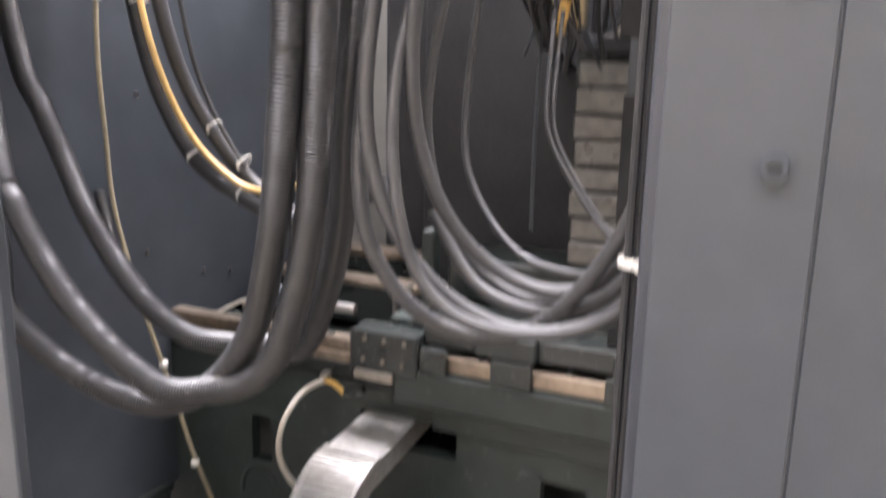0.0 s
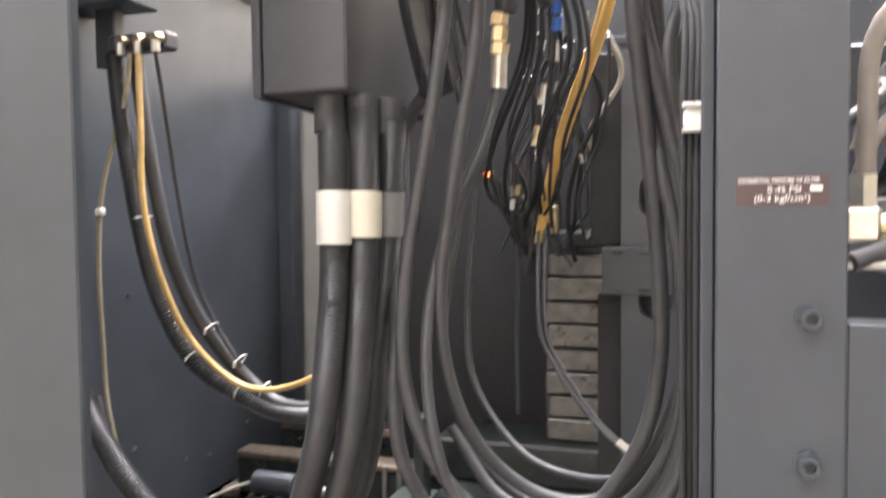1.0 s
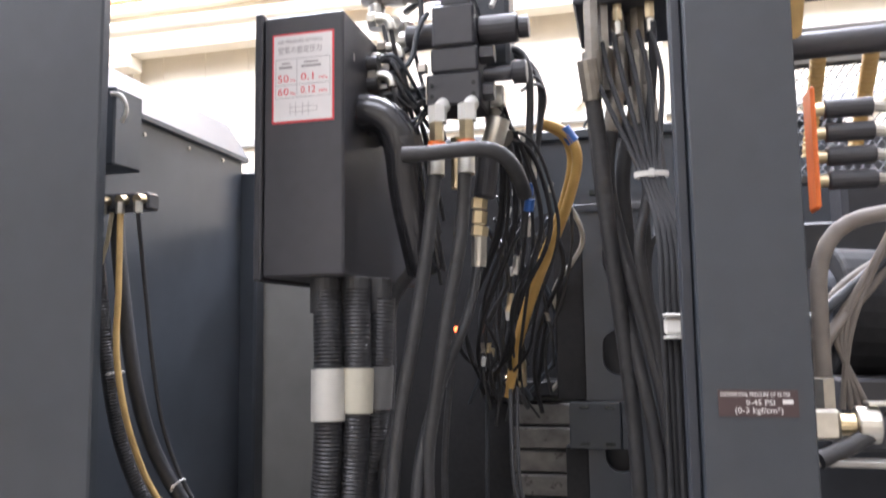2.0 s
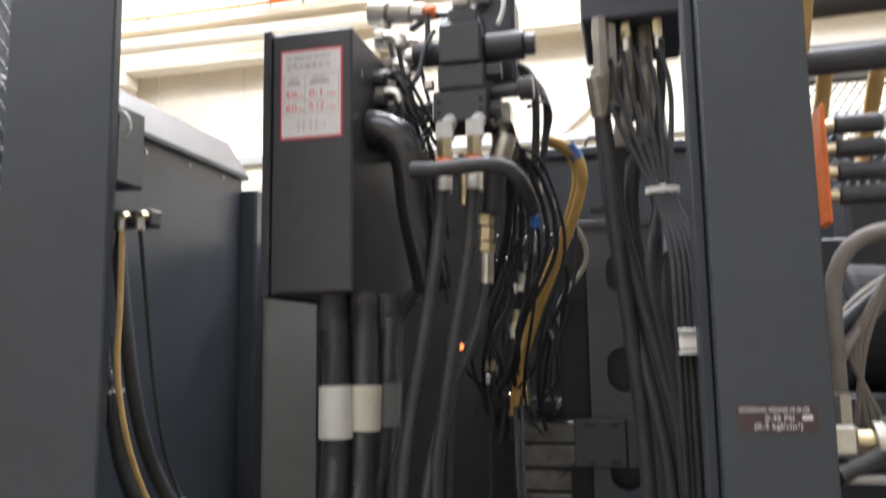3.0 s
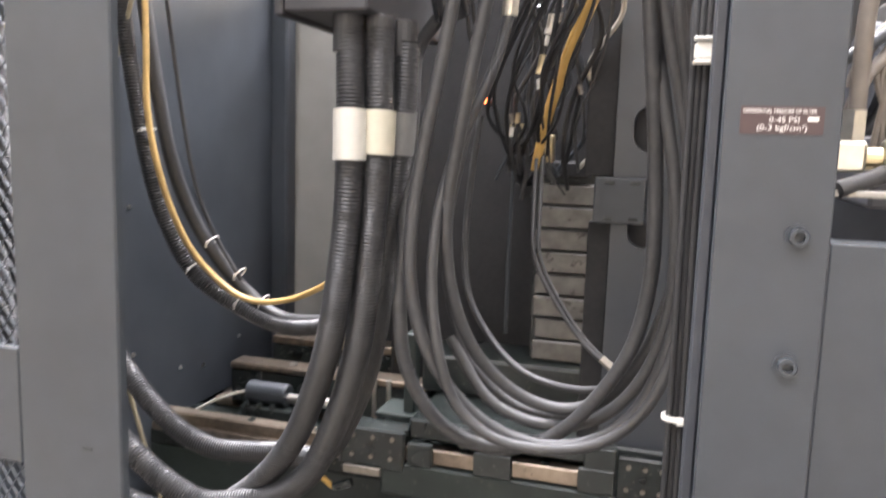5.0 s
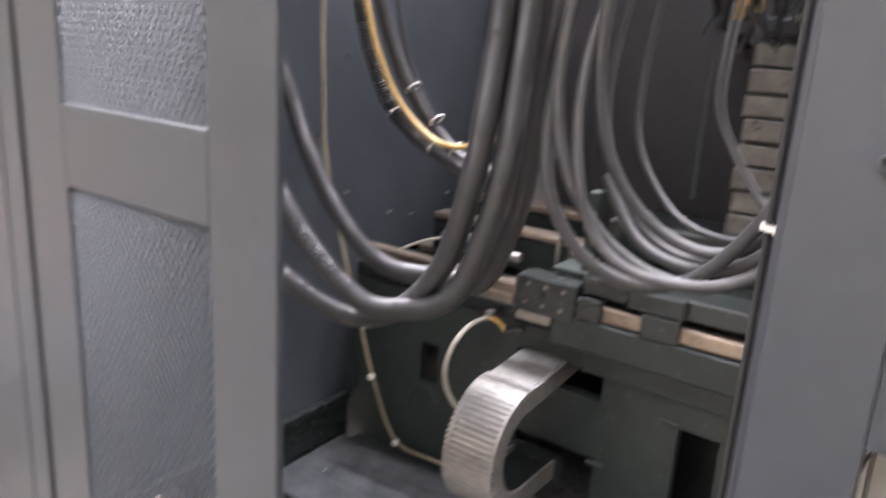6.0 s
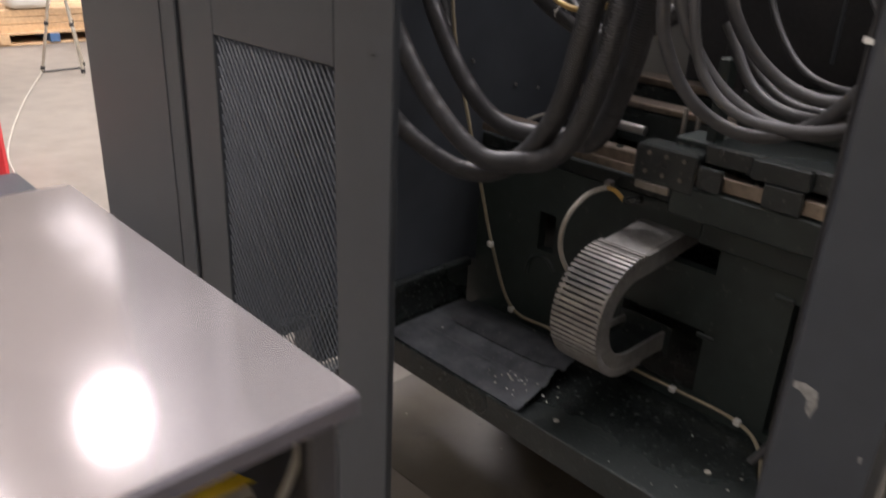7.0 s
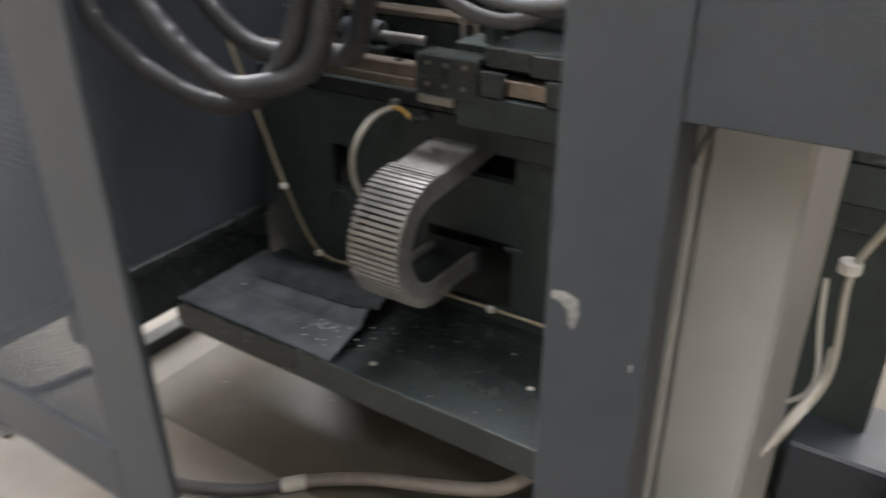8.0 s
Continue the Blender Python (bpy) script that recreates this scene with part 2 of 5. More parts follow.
# ---- the hall ----
single("floor", box(-30, 30, -16, 30, -0.2, 0.0), CONCRETE, "pale sealed concrete workshop floor", "floor", kind="structure")
# thin slab, darker than the floor around it
single("dark_floor_slab", box(-1.475, 1.6, 1.0, 2.6, 0.0, 0.004), CONCRETE_DARK, "darker concrete slab under the machine", "slab", kind="structure")
for nm, b in (("wall_north", (-30, 30, 12.5, 12.8)), ("wall_south", (-30, 30, -16.3, -16)), ("wall_west", (-30.3, -30, -16, 12.5)), ("wall_east", (30, 30.3, -16, 12.5))):
    single(nm, box(b[0], b[1], b[2], b[3], 0, 11), CREAM, "cream-painted sheet-clad hall wall", "wall", kind="structure")
ceil = bmesh.new()
box(-30.3, 30.3, -16.3, 12.8, 11.0, 11.2, 0, ceil)
for k in range(7):
    box(-30, 30, -13 + 4 * k - 0.1, -13 + 4 * k + 0.1, 10.85, 11.0, 0, ceil)
single("ceiling", ceil, ROOF, "white-lined sheet steel hall roof with purlins", "ceiling", kind="structure")
for lx, ly, sx, sy in [(-13.6, 4.3, 1.2, 1.2), (-1.5, 4.5, 9, 3), (-2, -6, 9, 3), (-15, -1, 9, 3), (0, 9.8, 26, 2)]:
    single("skylight", box(lx - sx / 2, lx + sx / 2, ly - sy / 2, ly + sy / 2, 10.86, 10.99), SKYLIGHT, "bright translucent roof sheet", "skylight", kind="structure")

for sy in (-12.0, -9.2, -3.4, 1.2, 7.3):
    single("skylight", box(-26, 24, sy - 0.55, sy + 0.55, 10.90, 10.99), SKYLIGHT, "long bright translucent roof strip", "skylight", kind="structure")

# cladding seams, rails and crane runway of the far wall
for k in range(40):
    single("wall_seam", box(-24 + 0.9 * k, -23.97 + 0.9 * k, 12.485, 12.5, 0, 11), CREAM, "thin vertical cladding seam", "seam", "cladding seams", "structure")
for z, h, d, m in ((5.05, 0.16, 0.12, GREYSTEEL), (8.75, 0.22, 0.25, GREYSTEEL), (3.2, 0.16, 0.12, GREYSTEEL)):
    single("wall_rail", box(-30, 30, 12.5 - d, 12.48, z, z + h, 0.02), m, "grey steel wall rail", "beam", "wall rails", "structure")
run = thing("crane_runway", (0, 12.0, 6.7), "cream steel crane runway beam with an orange conductor rail", "crane runway", kind="structure")
part("web", box(-30, 30, 12.0, 12.06, 6.95, 7.62), CREAM, run)
part("lower_flange", box(-30, 30, 11.85, 12.2, 6.85, 6.95), CREAM, run)
part("upper_flange", box(-30, 30, 11.8, 12.25, 7.62, 7.74), CREAM, run)
part("conductor_rail", box(-30, 30, 11.74, 11.80, 7.80, 7.84), ORANGE, run, "thin orange conductor rail")
part("duct", cyl((-30, 11.7, 7.25), (-3.8, 11.7, 7.25), 0.13, 16), CREAM, run)
for k in range(40):
    part("hanger", box(-24 + 0.62 * k, -23.97 + 0.62 * k, 11.76, 11.8, 7.74, 8.0), GREYSTEEL, run)
for k in range(5):
    x = -14.3 + 4.85 * k
    col = thing("wall_column", (x, 12.2, 0), "cream steel wall column with a runway bracket", "column", "wall columns", "structure")
    part("shaft", box(x, x + 0.3, 12.25, 12.49, 0, 11, 0.01), CREAM, col)
    part("bracket", box(x - 0.2, x + 0.5, 11.85, 12.25, 6.6, 6.85, 0.02), CREAM, col)
    part("brace", tube([(x + 0.1, 12.4, 6.4), (x - 2.4, 12.4, 4.2)], 0.05, 8), CREAM, col)
cr = thing("bridge_crane", (-4, 11, 8.2), "yellow overhead bridge crane end carriage with hoist", "crane")
part("girder", box(-5.6, -2.2, 10.6, 11.4, 8.25, 9.4, 0.03), CRANE, cr)
part("end_carriage", box(-6.1, -5.6, 10.8, 11.9, 7.9, 8.6, 0.03), CRANE, cr)
part("walkway_rail", box(-2.2, 0.4, 11.2, 11.3, 7.9, 8.0, 0.01), CRANE, cr)
part("walkway_rail", box(-2.2, 0.4, 11.2, 11.3, 8.5, 8.6, 0.01), CRANE, cr)
part("walkway_rail", box(-2.2, 0.4, 11.2, 11.3, 7.3, 7.4, 0.01), CRANE, cr)
for k in range(4):
    part("stanchion", box(-2.1 + 0.75 * k, -2.02 + 0.75 * k, 11.2, 11.3, 7.2, 9.0, 0.01), CRANE, cr)
part("bumper", cyl((-6.6, 11.4, 8.2), (-6.1, 11.4, 8.2), 0.08, 12), ORANGE, cr)

# ---- front frame of the machine ----
def guard_panel():
    """Framed guard with two windows of expanded metal."""
    g = thing("guard_panel", (-0.93, 0.55, 0.0), "slate grey guard panel with two expanded metal windows", "guard")
    y0, y1 = FRONT, FRONT + 0.014
    bars = [("stile", -1.245, -1.120, 0.41, 2.9), ("stile", -0.752, -0.616, 0.0, 2.9), ("rail", -1.120, -0.752, 0.41, 0.53),
            ("rail", -1.120, -0.752, 1.235, 1.372), ("rail", -1.120, -0.752, 2.13, 2.9)]
    for nm, x0, x1, z0, z1 in bars:
        part(nm, box(x0, x1, y0, y1 if nm == "stile" else y1 - 0.001, z0, z1, 0.002), PAINT, g)
    for z0, z1 in ((0.53, 1.235), (1.372, 2.13)):
        part("mesh_window", expanded(-1.121, -0.751, FRONT + 0.007, z0, z1), PAINT, g, "dark expanded metal mesh")
    part("paint_chip", box(-0.667, -0.655, FRONT - 0.0008, FRONT, 1.2645, 1.2675), OILY, g, "small dark mark on the paint")
    return g


def expanded(x0, x1, y, z0, z1, w=0.015, h=0.0112):
    """Expanded metal: rows of tilted, zigzag strands that meet at their bonds."""
    bm = bmesh.new()
    rows, cols = int((z1 - z0) / h), int((x1 - x0) / (w / 2))
    t = 0.0015
    for r in range(rows + 1):
        prev = None
        for c in range(cols + 1):
            zz = z0 + r * h + (h * 0.46 if (c + r) % 2 else -h * 0.46) + h / 2
            xx = x0 + c * w / 2
            zz = min(max(zz, z0), z1)
            pair = [bm.verts.new((xx, y + a * 0.0006 + b * 0.0010, zz + b * t)) for a, b in ((-1, -1), (-1, 1), (1, 1), (1, -1))]
            if prev:
                for s in range(4):
                    bm.faces.new((prev[s], pair[s], pair[(s + 1) % 4], prev[(s + 1) % 4]))
            prev = pair
    return bm


guard_panel()

cab = thing("end_cabinet", (-1.5, 0.8, 0.0), "slate grey sheet metal end cabinet of the machine", "cabinet")
part("front_panel", box(-1.76, -1.268, FRONT, FRONT + 0.03, 0.41, 2.9, 0.003), PAINT, cab)
part("front_return", box(-1.34, -1.334, FRONT - 0.0015, FRONT, 0.415, 2.9), PAINT_DARK, cab, "narrow dark folded seam")
part("side_panel", box(-1.76, -1.73, FRONT + 0.03, 1.9, 0.41, 2.9, 0.003), PAINT, cab)
part("seal", box(-1.268, -1.246, FRONT + 0.008, FRONT + 0.03, 0.41, 2.9), RUBBER, cab, "black rubber seal strip")
for fx, fy in ((-1.70, 0.65), (-1.70, 1.8), (-1.32, 1.8)):
    part("foot", cyl((fx, fy, 0), (fx, fy, 0.42), 0.03, 12), OILY, cab)

post = thing("front_post", (0.02, 0.55, 0.0), "slate grey front post with socket screws and a placard", "post")
part("face", box(-0.022, 0.066, FRONT, FRONT + 0.05, 0.0, 2.9, 0.0012), PAINT, post)
part("edge_flange", box(-0.033, -0.0222, FRONT + 0.025, FRONT + 0.055, 0.0, 2.9, 0.002), PAINT_DARK, post)


def socket_screw(parent, x, z):
    b = bmesh.new()
    cyl((x, FRONT, z), (x, FRONT - 0.002, z), 0.0105, 24, b)
    w = part("washer", b, PAINT, parent)
    c = bmesh.new()
    n = 24
    y = FRONT - 0.002
    prof = [(0.0078, 0.0), (0.0078, 0.006), (0.0070, 0.0075), (0.0042, 0.0075), (0.0042, 0.002), (0.0, 0.002)]
    rings = []
    for r, d in prof:
        rings.append([c.verts.new((x + r * math.cos(2 * math.pi * k / n), y - d, z + r * math.sin(2 * math.pi * k / n))) for k in range(n)] if r else [c.verts.new((x, y - d, z))])
    for a, b2 in zip(rings, rings[1:]):
        for k in range(n):
            if len(b2) == 1:
                c.faces.new((a[k], a[(k + 1) % n], b2[0]))
            else:
                c.faces.new((a[k], a[(k + 1) % n], b2[(k + 1) % n], b2[k]))
    part("screw_head", c, PAINT, parent, "painted socket screw head")


for sz in (1.549, 1.442, 0.72):
    socket_screw(post, 0.042, sz)
plc = part("placard", box(-0.009, 0.053, FRONT - 0.0008, FRONT, 1.630, 1.652), PLACARD, post, "dark brown printed placard with white lettering")
letters("DIFFERENTIAL PRESSURE OF FILTER", 0.005, (0.020, FRONT - 0.001, 1.6465), LABEL, plc, wide=0.054)
letters("0-45 PSI", 0.0062, (0.024, FRONT - 0.001, 1.6395), LABEL, plc, wide=0.022)
letters("(0-3 kgf/cm²)", 0.0066, (0.0225, FRONT - 0.001, 1.633), LABEL, plc, wide=0.037)
part("arrow", box(0.041, 0.049, FRONT - 0.0011, FRONT - 0.0009, 1.6405, 1.644), LABEL, plc)


def scuff_patch(x0, z0, pts):
    bm = bmesh.new()
    vs = [bm.verts.new((x0 + a, FRONT - 0.0004, z0 + b)) for a, b in pts]
    bm.faces.new(vs)
    bmesh.ops.triangulate(bm, faces=bm.faces)
    return bm


part("scuff", scuff_patch(-0.018, 1.055, [(0.001, 0.004), (0.012, 0.006), (0.024, 0.002), (0.026, -0.012), (0.022, -0.028), (0.017, -0.022), (0.016, -0.010), (0.008, -0.004), (0.001, -0.003)]), SCUFF, post, "chipped paint showing pale primer")
part("scuff", scuff_patch(0.053, 1.012, [(0, 0), (0.003, 0.001), (0.003, -0.006), (0.001, -0.007)]), SCUFF, post)

rp = thing("side_cover", (0.5, 0.55, 1.2), "slate grey flat cover panel beside the post", "panel")
part("seam_strip", box(0.0661, 0.0669, FRONT + 0.0025, FRONT + 0.04, 1.213, 1.545), PAINT_DARK, rp)
for sx in (0.20, 0.5, 0.9):
    part("screw", cyl((sx, FRONT + 0.002, 1.52), (sx, FRONT - 0.001, 1.52), 0.006, 12), OILY, rp)
part("return", box(0.10, 0.9, FRONT + 0.0405, 0.66, 1.215, 1.235, 0.002), PAINT_DARK, rp)
part("cover", box(0.067, 0.95, FRONT + 0.002, FRONT + 0.04, 1.213, 1.545, 0.001), PAINT, rp)
bc = thing("side_cabinet", (0.13, 0.8, 0.0), "grey-beige sheet metal side cabinet below the cover", "cabinet")
part("body", box(0.070, 0.145, 0.60, 0.905, 0.0, 1.30, 0.004), BEIGE, bc)
part("edge_trim", box(0.052, 0.0695, 0.592, 0.63, 0.0, 1.24, 0.002), BEIGE, bc)
part("loose_wire", tube([(0.064, 0.588, 1.165), (0.070, 0.592, 1.185), (0.082, 0.594, 1.207)], 0.0018, 6), RUBBER, bc)

# ---- inner left housing ----
hw = thing("inner_side_housing", (-1.3, 1.3, 0.5), "blue-grey painted inner side housing with a folded roof", "housing")
part("side_sheet", box(-1.30, -1.25, 0.548, 2.0, 0.5065, 2.24, 0.004), WALLPAINT, hw)
roof = bmesh.new()
prof = [(-1.235, 2.232), (-1.235, 2.245), (-1.31, 2.36), (-1.72, 2.36), (-1.72, 2.20)]
a = [roof.verts.new((x, 1.37, z)) for x, z in prof]
b = [roof.verts.new((x, 2.015, z)) for x, z in prof]
roof.faces.new(a), roof.faces.new(b[::-1])
for k in range(5):
    roof.faces.new((a[k], a[(k + 1) % 5], b[(k + 1) % 5], b[k]))
part("roof_cap", roof, PAINT, hw)
part("corner_post", box(-1.262, -1.20, 2.0, 2.06, 0.5, 2.2, 0.006), WALLPAINT, hw)
for yy, zz in ((1.337, 1.45), (1.52, 1.02), (1.33, 1.02), (1.36, 2.18), (1.5, 2.2), (1.7, 2.21), (1.88, 2.215), (1.34, 1.1), (1.62, 1.0), (1.8, 1.04)):
    part("screw", cyl((-1.25, yy, zz), (-1.246, yy, zz), 0.005, 10), STEEL, hw)
part("end_box", box(-1.40, -1.085, 1.17, 1.262, 2.045, 2.21, 0.004), PAINT, hw)
single("beige_cabinet", box(-1.42, -0.75, 2.08, 2.5, 0.0, 2.05, 0.006), BEIGE, "tall grey-beige cabinet behind the machine", "cabinet")
single("edge_strip", box(-1.022, -1.008, 2.055, 2.079, 0.9, 2.05, 0.002), PAINT_DARK, "dark upright strip on the beige cabinet", "trim")

# bed, tray
bed = thing("machine_bed", (-0.6, 1.7, 0.0), "greenish black cast machine bed with openings", "machine bed")
def bed_face():
    """Front sheet of the bed with three openings cut through."""
    bm = bmesh.new()
    xs = [-1.32, -1.02, -0.965, -0.73, -0.505, -0.325, -0.235, 0.25]
    rows = [(0.30, 0.40), (0.40, 0.585), (0.585, 0.62), (0.62, 0.73), (0.73, 0.80), (0.80, 0.86)]
    cut = {(1, 3), (3, 1), (3, 4), (5, 1), (5, 2), (5, 3)}
    for i in range(7):
        for j, (z0, z1) in enumerate(rows):
            if (i, j) not in cut:
                box(xs[i], xs[i + 1], 1.40, 1.43, z0, z1, 0, bm)
    bmesh.ops.remove_doubles(bm, verts=bm.verts, dist=0.0005)
    return bm
part("front_sheet", bed_face(), BED, bed)
part("inner_core", box(-1.3, 0.25, 1.60, 2.3, 0.0, 0.9), OILY, bed)
part("top_slab", box(-1.32, 0.25, 1.40, 2.35, 0.86, 0.90, 0.004), OILY, bed)
part("front_beam", box(-0.62, 0.25, 1.338, 1.40, 0.862, 0.935, 0.004), BED, bed)
part("lower_ledge", box(-0.55, 0.25, 1.375, 1.40, 0.80, 0.862, 0.004), BED, bed)
for hx, hz in ((-0.345, 0.737), (-0.50, 0.575)):
    part("tab", box(hx - 0.022, hx + 0.022, 1.392, 1.40, hz - 0.006, hz + 0.006, 0.003), BED, bed)
part("cable_entry", tube([(-1.0 + 0.05 * math.cos(a), 1.398, 0.545 + 0.06 * math.sin(a)) for a in [math.pi * (0.15 + 0.9 * k / 10) for k in range(11)]], 0.006, 8), BED, bed, smooth=True)

tray = thing("drip_tray", (-0.65, 1.2, 0.33), "oily black sheet steel drip tray with swarf", "tray")
part("pan", box(-1.2275, 0.10, 1.035, 1.395, 0.372, 0.38, 0.001), OILY, tray)
part("front_lip", box(-1.2275, 0.10, 1.025, 1.034, 0.325, 0.398, 0.002), OILY, tray)
part("left_lip", box(-1.234, -1.2275, 1.025, 1.34, 0.34, 0.402, 0.002), OILY, tray)
def deflector():
    """Raised sheet with two shallow grooves and a lifted end."""
    bm = bmesh.new()
    nx, ny = 40, 24
    grid = []
    for i in range(nx + 1):
        row = []
        for j in range(ny + 1):
            x, y = -1.227 + 0.47 * i / nx, 1.0345 + 0.30 * j / ny
            v = j / ny
            z = 0.399 + 0.004 * v + 0.030 * (i / nx) ** 3 * v
            u = i / nx
            for c in (0.40, 0.66):
                z += -0.013 * math.exp(-((v - c) / 0.038) ** 2) * min(1, 6 * u)
            z += 0.008 * math.exp(-((v - 0.53) / 0.07) ** 2) * u
            z += 0.014 * max(0, u - 0.85) / 0.15 * math.exp(-((v - 0.52) / 0.16) ** 2)
            row.append(bm.verts.new((x + 0.03 * u * (0.4 - v), y, z)))
        grid.append(row)
    for i in range(nx):
        for j in range(ny):
            bm.faces.new((grid[i][j], grid[i + 1][j], grid[i + 1][j + 1], grid[i][j + 1]))
    bmesh.ops.solidify(bm, geom=bm.faces[:], thickness=0.0015)
    return bm
part("deflector_sheet", deflector(), SHEET, tray, "bent black sheet with two grooves", smooth=True)
part("tray_bracket", box(-0.9, -0.8, 1.30, 1.60, 0.30, 0.372, 0.003), OILY, tray)
led = thing("side_ledge", (-1.32, 1.1, 0.4), "black folded ledge with dusty top edge", "ledge")
part("top", box(-1.249, -1.225, 0.56, 1.36, 0.506, 0.530, 0.003), OILY, led)
part("front_web", box(-1.32, -1.238, 0.56, 0.80, 0.490, 0.5055, 0.002), OILY, led)
part("web", box(-1.32, -1.238, 0.8005, 1.36, 0.372, 0.5055, 0.002), OILY, led)

# ---- cable chain ----
def cable_chain():
    g = thing("cable_chain", (-0.70, 1.25, 0.48), "grey ribbed steel cable chain looping out of the bed", "cable chain")
    x0, x1 = -0.715, -0.595
    cy, cz, R, th = 1.232, 0.645, 0.125, 0.036
    line = [(1.50, cz + R + 0.025), (1.42, cz + R + 0.018), (1.33, cz + R + 0.008)]
    for k in range(26):
        an = radians(90 + 180 * k / 25)
        line.append((cy + R * math.cos(an), cz + R * math.sin(an)))
    line += [(1.29, cz - R), (1.34, cz - R), (1.386, cz - R - 0.002)]
    pts = spline([(0, y, z) for y, z in line], 0.0022)
    def strip(i0, i1, out, inn, xa, xb):
        bm = bmesh.new()
        prev = None
        for k in range(i0, i1):
            e = (pts[min(k + 1, len(pts) - 1)] - pts[max(k - 1, 0)]).normalized()
            nrm = Vector((0, e.z, -e.y))
            q = [bm.verts.new((xx, *(pts[k] + nrm * o).yz)) for xx, o in ((xa, inn), (xb, inn), (xb, out), (xa, out))]
            if prev:
                for s in range(4):
                    bm.faces.new((prev[s], prev[(s + 1) % 4], q[(s + 1) % 4], q[s]))
            else:
                bm.faces.new(q)
            prev = q
        bm.faces.new(prev[::-1])
        return bm
    e0 = (pts[len(pts) // 2 + 1] - pts[len(pts) // 2 - 1]).normalized()
    sgn = 1 if Vector((0, e0.z, -e0.y)).y < 0 else -1
    o, i = sgn * th / 2, -sgn * th / 2
    part("side_band", strip(0, len(pts), o * 0.9, i * 1.7, x0, x0 + 0.008), CHAIN, g, smooth=True)
    part("side_band", strip(0, len(pts), o * 0.9, i * 1.7, x1 - 0.008, x1), CHAIN, g, smooth=True)
    part("inner_band", strip(0, len(pts), i * 0.8, i * 0.1, x0 + 0.008, x1 - 0.008), OILY, g, smooth=True)
    n_flat = next(k for k, p in enumerate(pts) if p.y < 1.245)
    part("top_cover", strip(0, n_flat, o * 1.02, o * 0.8, x0 + 0.008, x1 - 0.008), CHAIN, g, smooth=True)
    last = len(pts) - next(k for k, p in enumerate(reversed(pts)) if p.y < 1.29)
    k = n_flat
    while k < last:
        part("rib", strip(k, min(k + 4, len(pts)), o * 1.22, o * 0.25, x0 - 0.002, x1 + 0.002), CHAIN, g)
        k += 5
    part("mount", box(-0.73, -0.58, 1.3865, 1.3915, 0.485, 0.565, 0.001), OILY, g)
    return g
cable_chain()

# ---- guide rails, slide blocks ----
rail = thing("guide_rail", (-0.6, 1.36, 0.935), "oily steel linear guide rail along the bed", "rail")
part("rail_bar", box(-1.2, 0.2, 1.348, 1.385, 0.938, 0.972, 0.003), RAIL, rail)
part("lower_bar", box(-1.2, -0.72, 1.338, 1.352, 0.925, 0.945, 0.002), RAIL, rail)
for k in range(7):
    x = -0.95 + 0.17 * k
    part("rail_screw", cyl((x, 1.366, 0.970), (x, 1.366, 0.9745), 0.009, 12), OILY, rail)


def slide_block(x0, x1, z0, z1):
    g = thing("slide_block", ((x0 + x1) / 2, 1.35, z0), "black oily slide block with steel screws on the rail", "slide block", "slide blocks")
    b = part("body", box(x0, x1, 1.335, 1.40, z0, z1, 0.004), OILY, g)
    part("wiper", box(x0 - 0.006, x0 - 0.0005, 1.34, 1.395, z0 + 0.004, z1 - 0.01, 0.001), RUBBER, g)
    for fx in (0.2, 0.5, 0.8):
        for fz in (0.32, 0.8):
            x, z = x0 + (x1 - x0) * (fx + 0.05 * (fz - 0.5)), z0 + (z1 - z0) * fz
            s = part("screw", cyl((x, 1.335, z), (x, 1.331, z), 0.0050, 12), FERRULE, g)
    part("foot_plate", box(x0 + 0.01, x1 - 0.05, 1.325, 1.337, z0 - 0.012, z0 + 0.006, 0.002), FERRULE, g)
slide_block(-0.713, -0.566, 0.915, 1.005)
slide_block(-0.125, -0.02, 0.925, 1.02)

saddle = thing("saddle", (-0.3, 1.5, 0.975), "black oily saddle plate above the rails", "saddle")
part("plate", box(-0.566, 0.2, 1.36, 1.75, 0.985, 1.03, 0.005), OILY, saddle)
part("apron", box(-0.45, -0.33, 1.338, 1.36, 0.987, 1.03, 0.003), OILY, saddle)
for a0, a1 in ((-0.560, -0.505), (-0.415, -0.335), (-0.20, -0.128), (-0.018, 0.2)):
    part("rail_cover", box(a0, a1, 1.334, 1.346, 0.936, 0.986, 0.002), OILY, saddle)
part("apron", box(-0.19, -0.126, 1.338, 1.36, 0.955, 1.03, 0.003), OILY, saddle)
part("bracket", box(-0.60, -0.575, 1.42, 1.46, 1.005, 1.20, 0.003), BED, saddle)
part("bracket_foot", box(-0.66, -0.52, 1.40, 1.50, 1.006, 1.02, 0.003), BED, saddle)
rail2 = thing("rear_guide_rail", (-0.7, 1.75, 0.9), "oily steel rear guide rail", "rail")
part("rail_bar", box(-1.2, 0.2, 1.72, 1.76, 0.902, 0.99, 0.003), RAIL, rail2)
part("flange", box(-1.2, -0.6, 1.60, 1.72, 0.902, 0.925, 0.003), RAIL, rail2)
clamp = thing("clamp_cylinder", (-0.85, 1.5, 0.9), "small grey clamping cylinder with a steel rod", "cylinder")
part("barrel", cyl((-1.035, 1.50, 0.992), (-0.925, 1.50, 0.992), 0.027, 24, bev=0.006), PAINT, clamp)
part("rod", cyl((-0.925, 1.50, 0.985), (-0.80, 1.50, 0.985), 0.012, 16), STEEL, clamp)
part("base", box(-1.04, -0.90, 1.46, 1.54, 0.902, 0.966, 0.004), OILY, clamp)
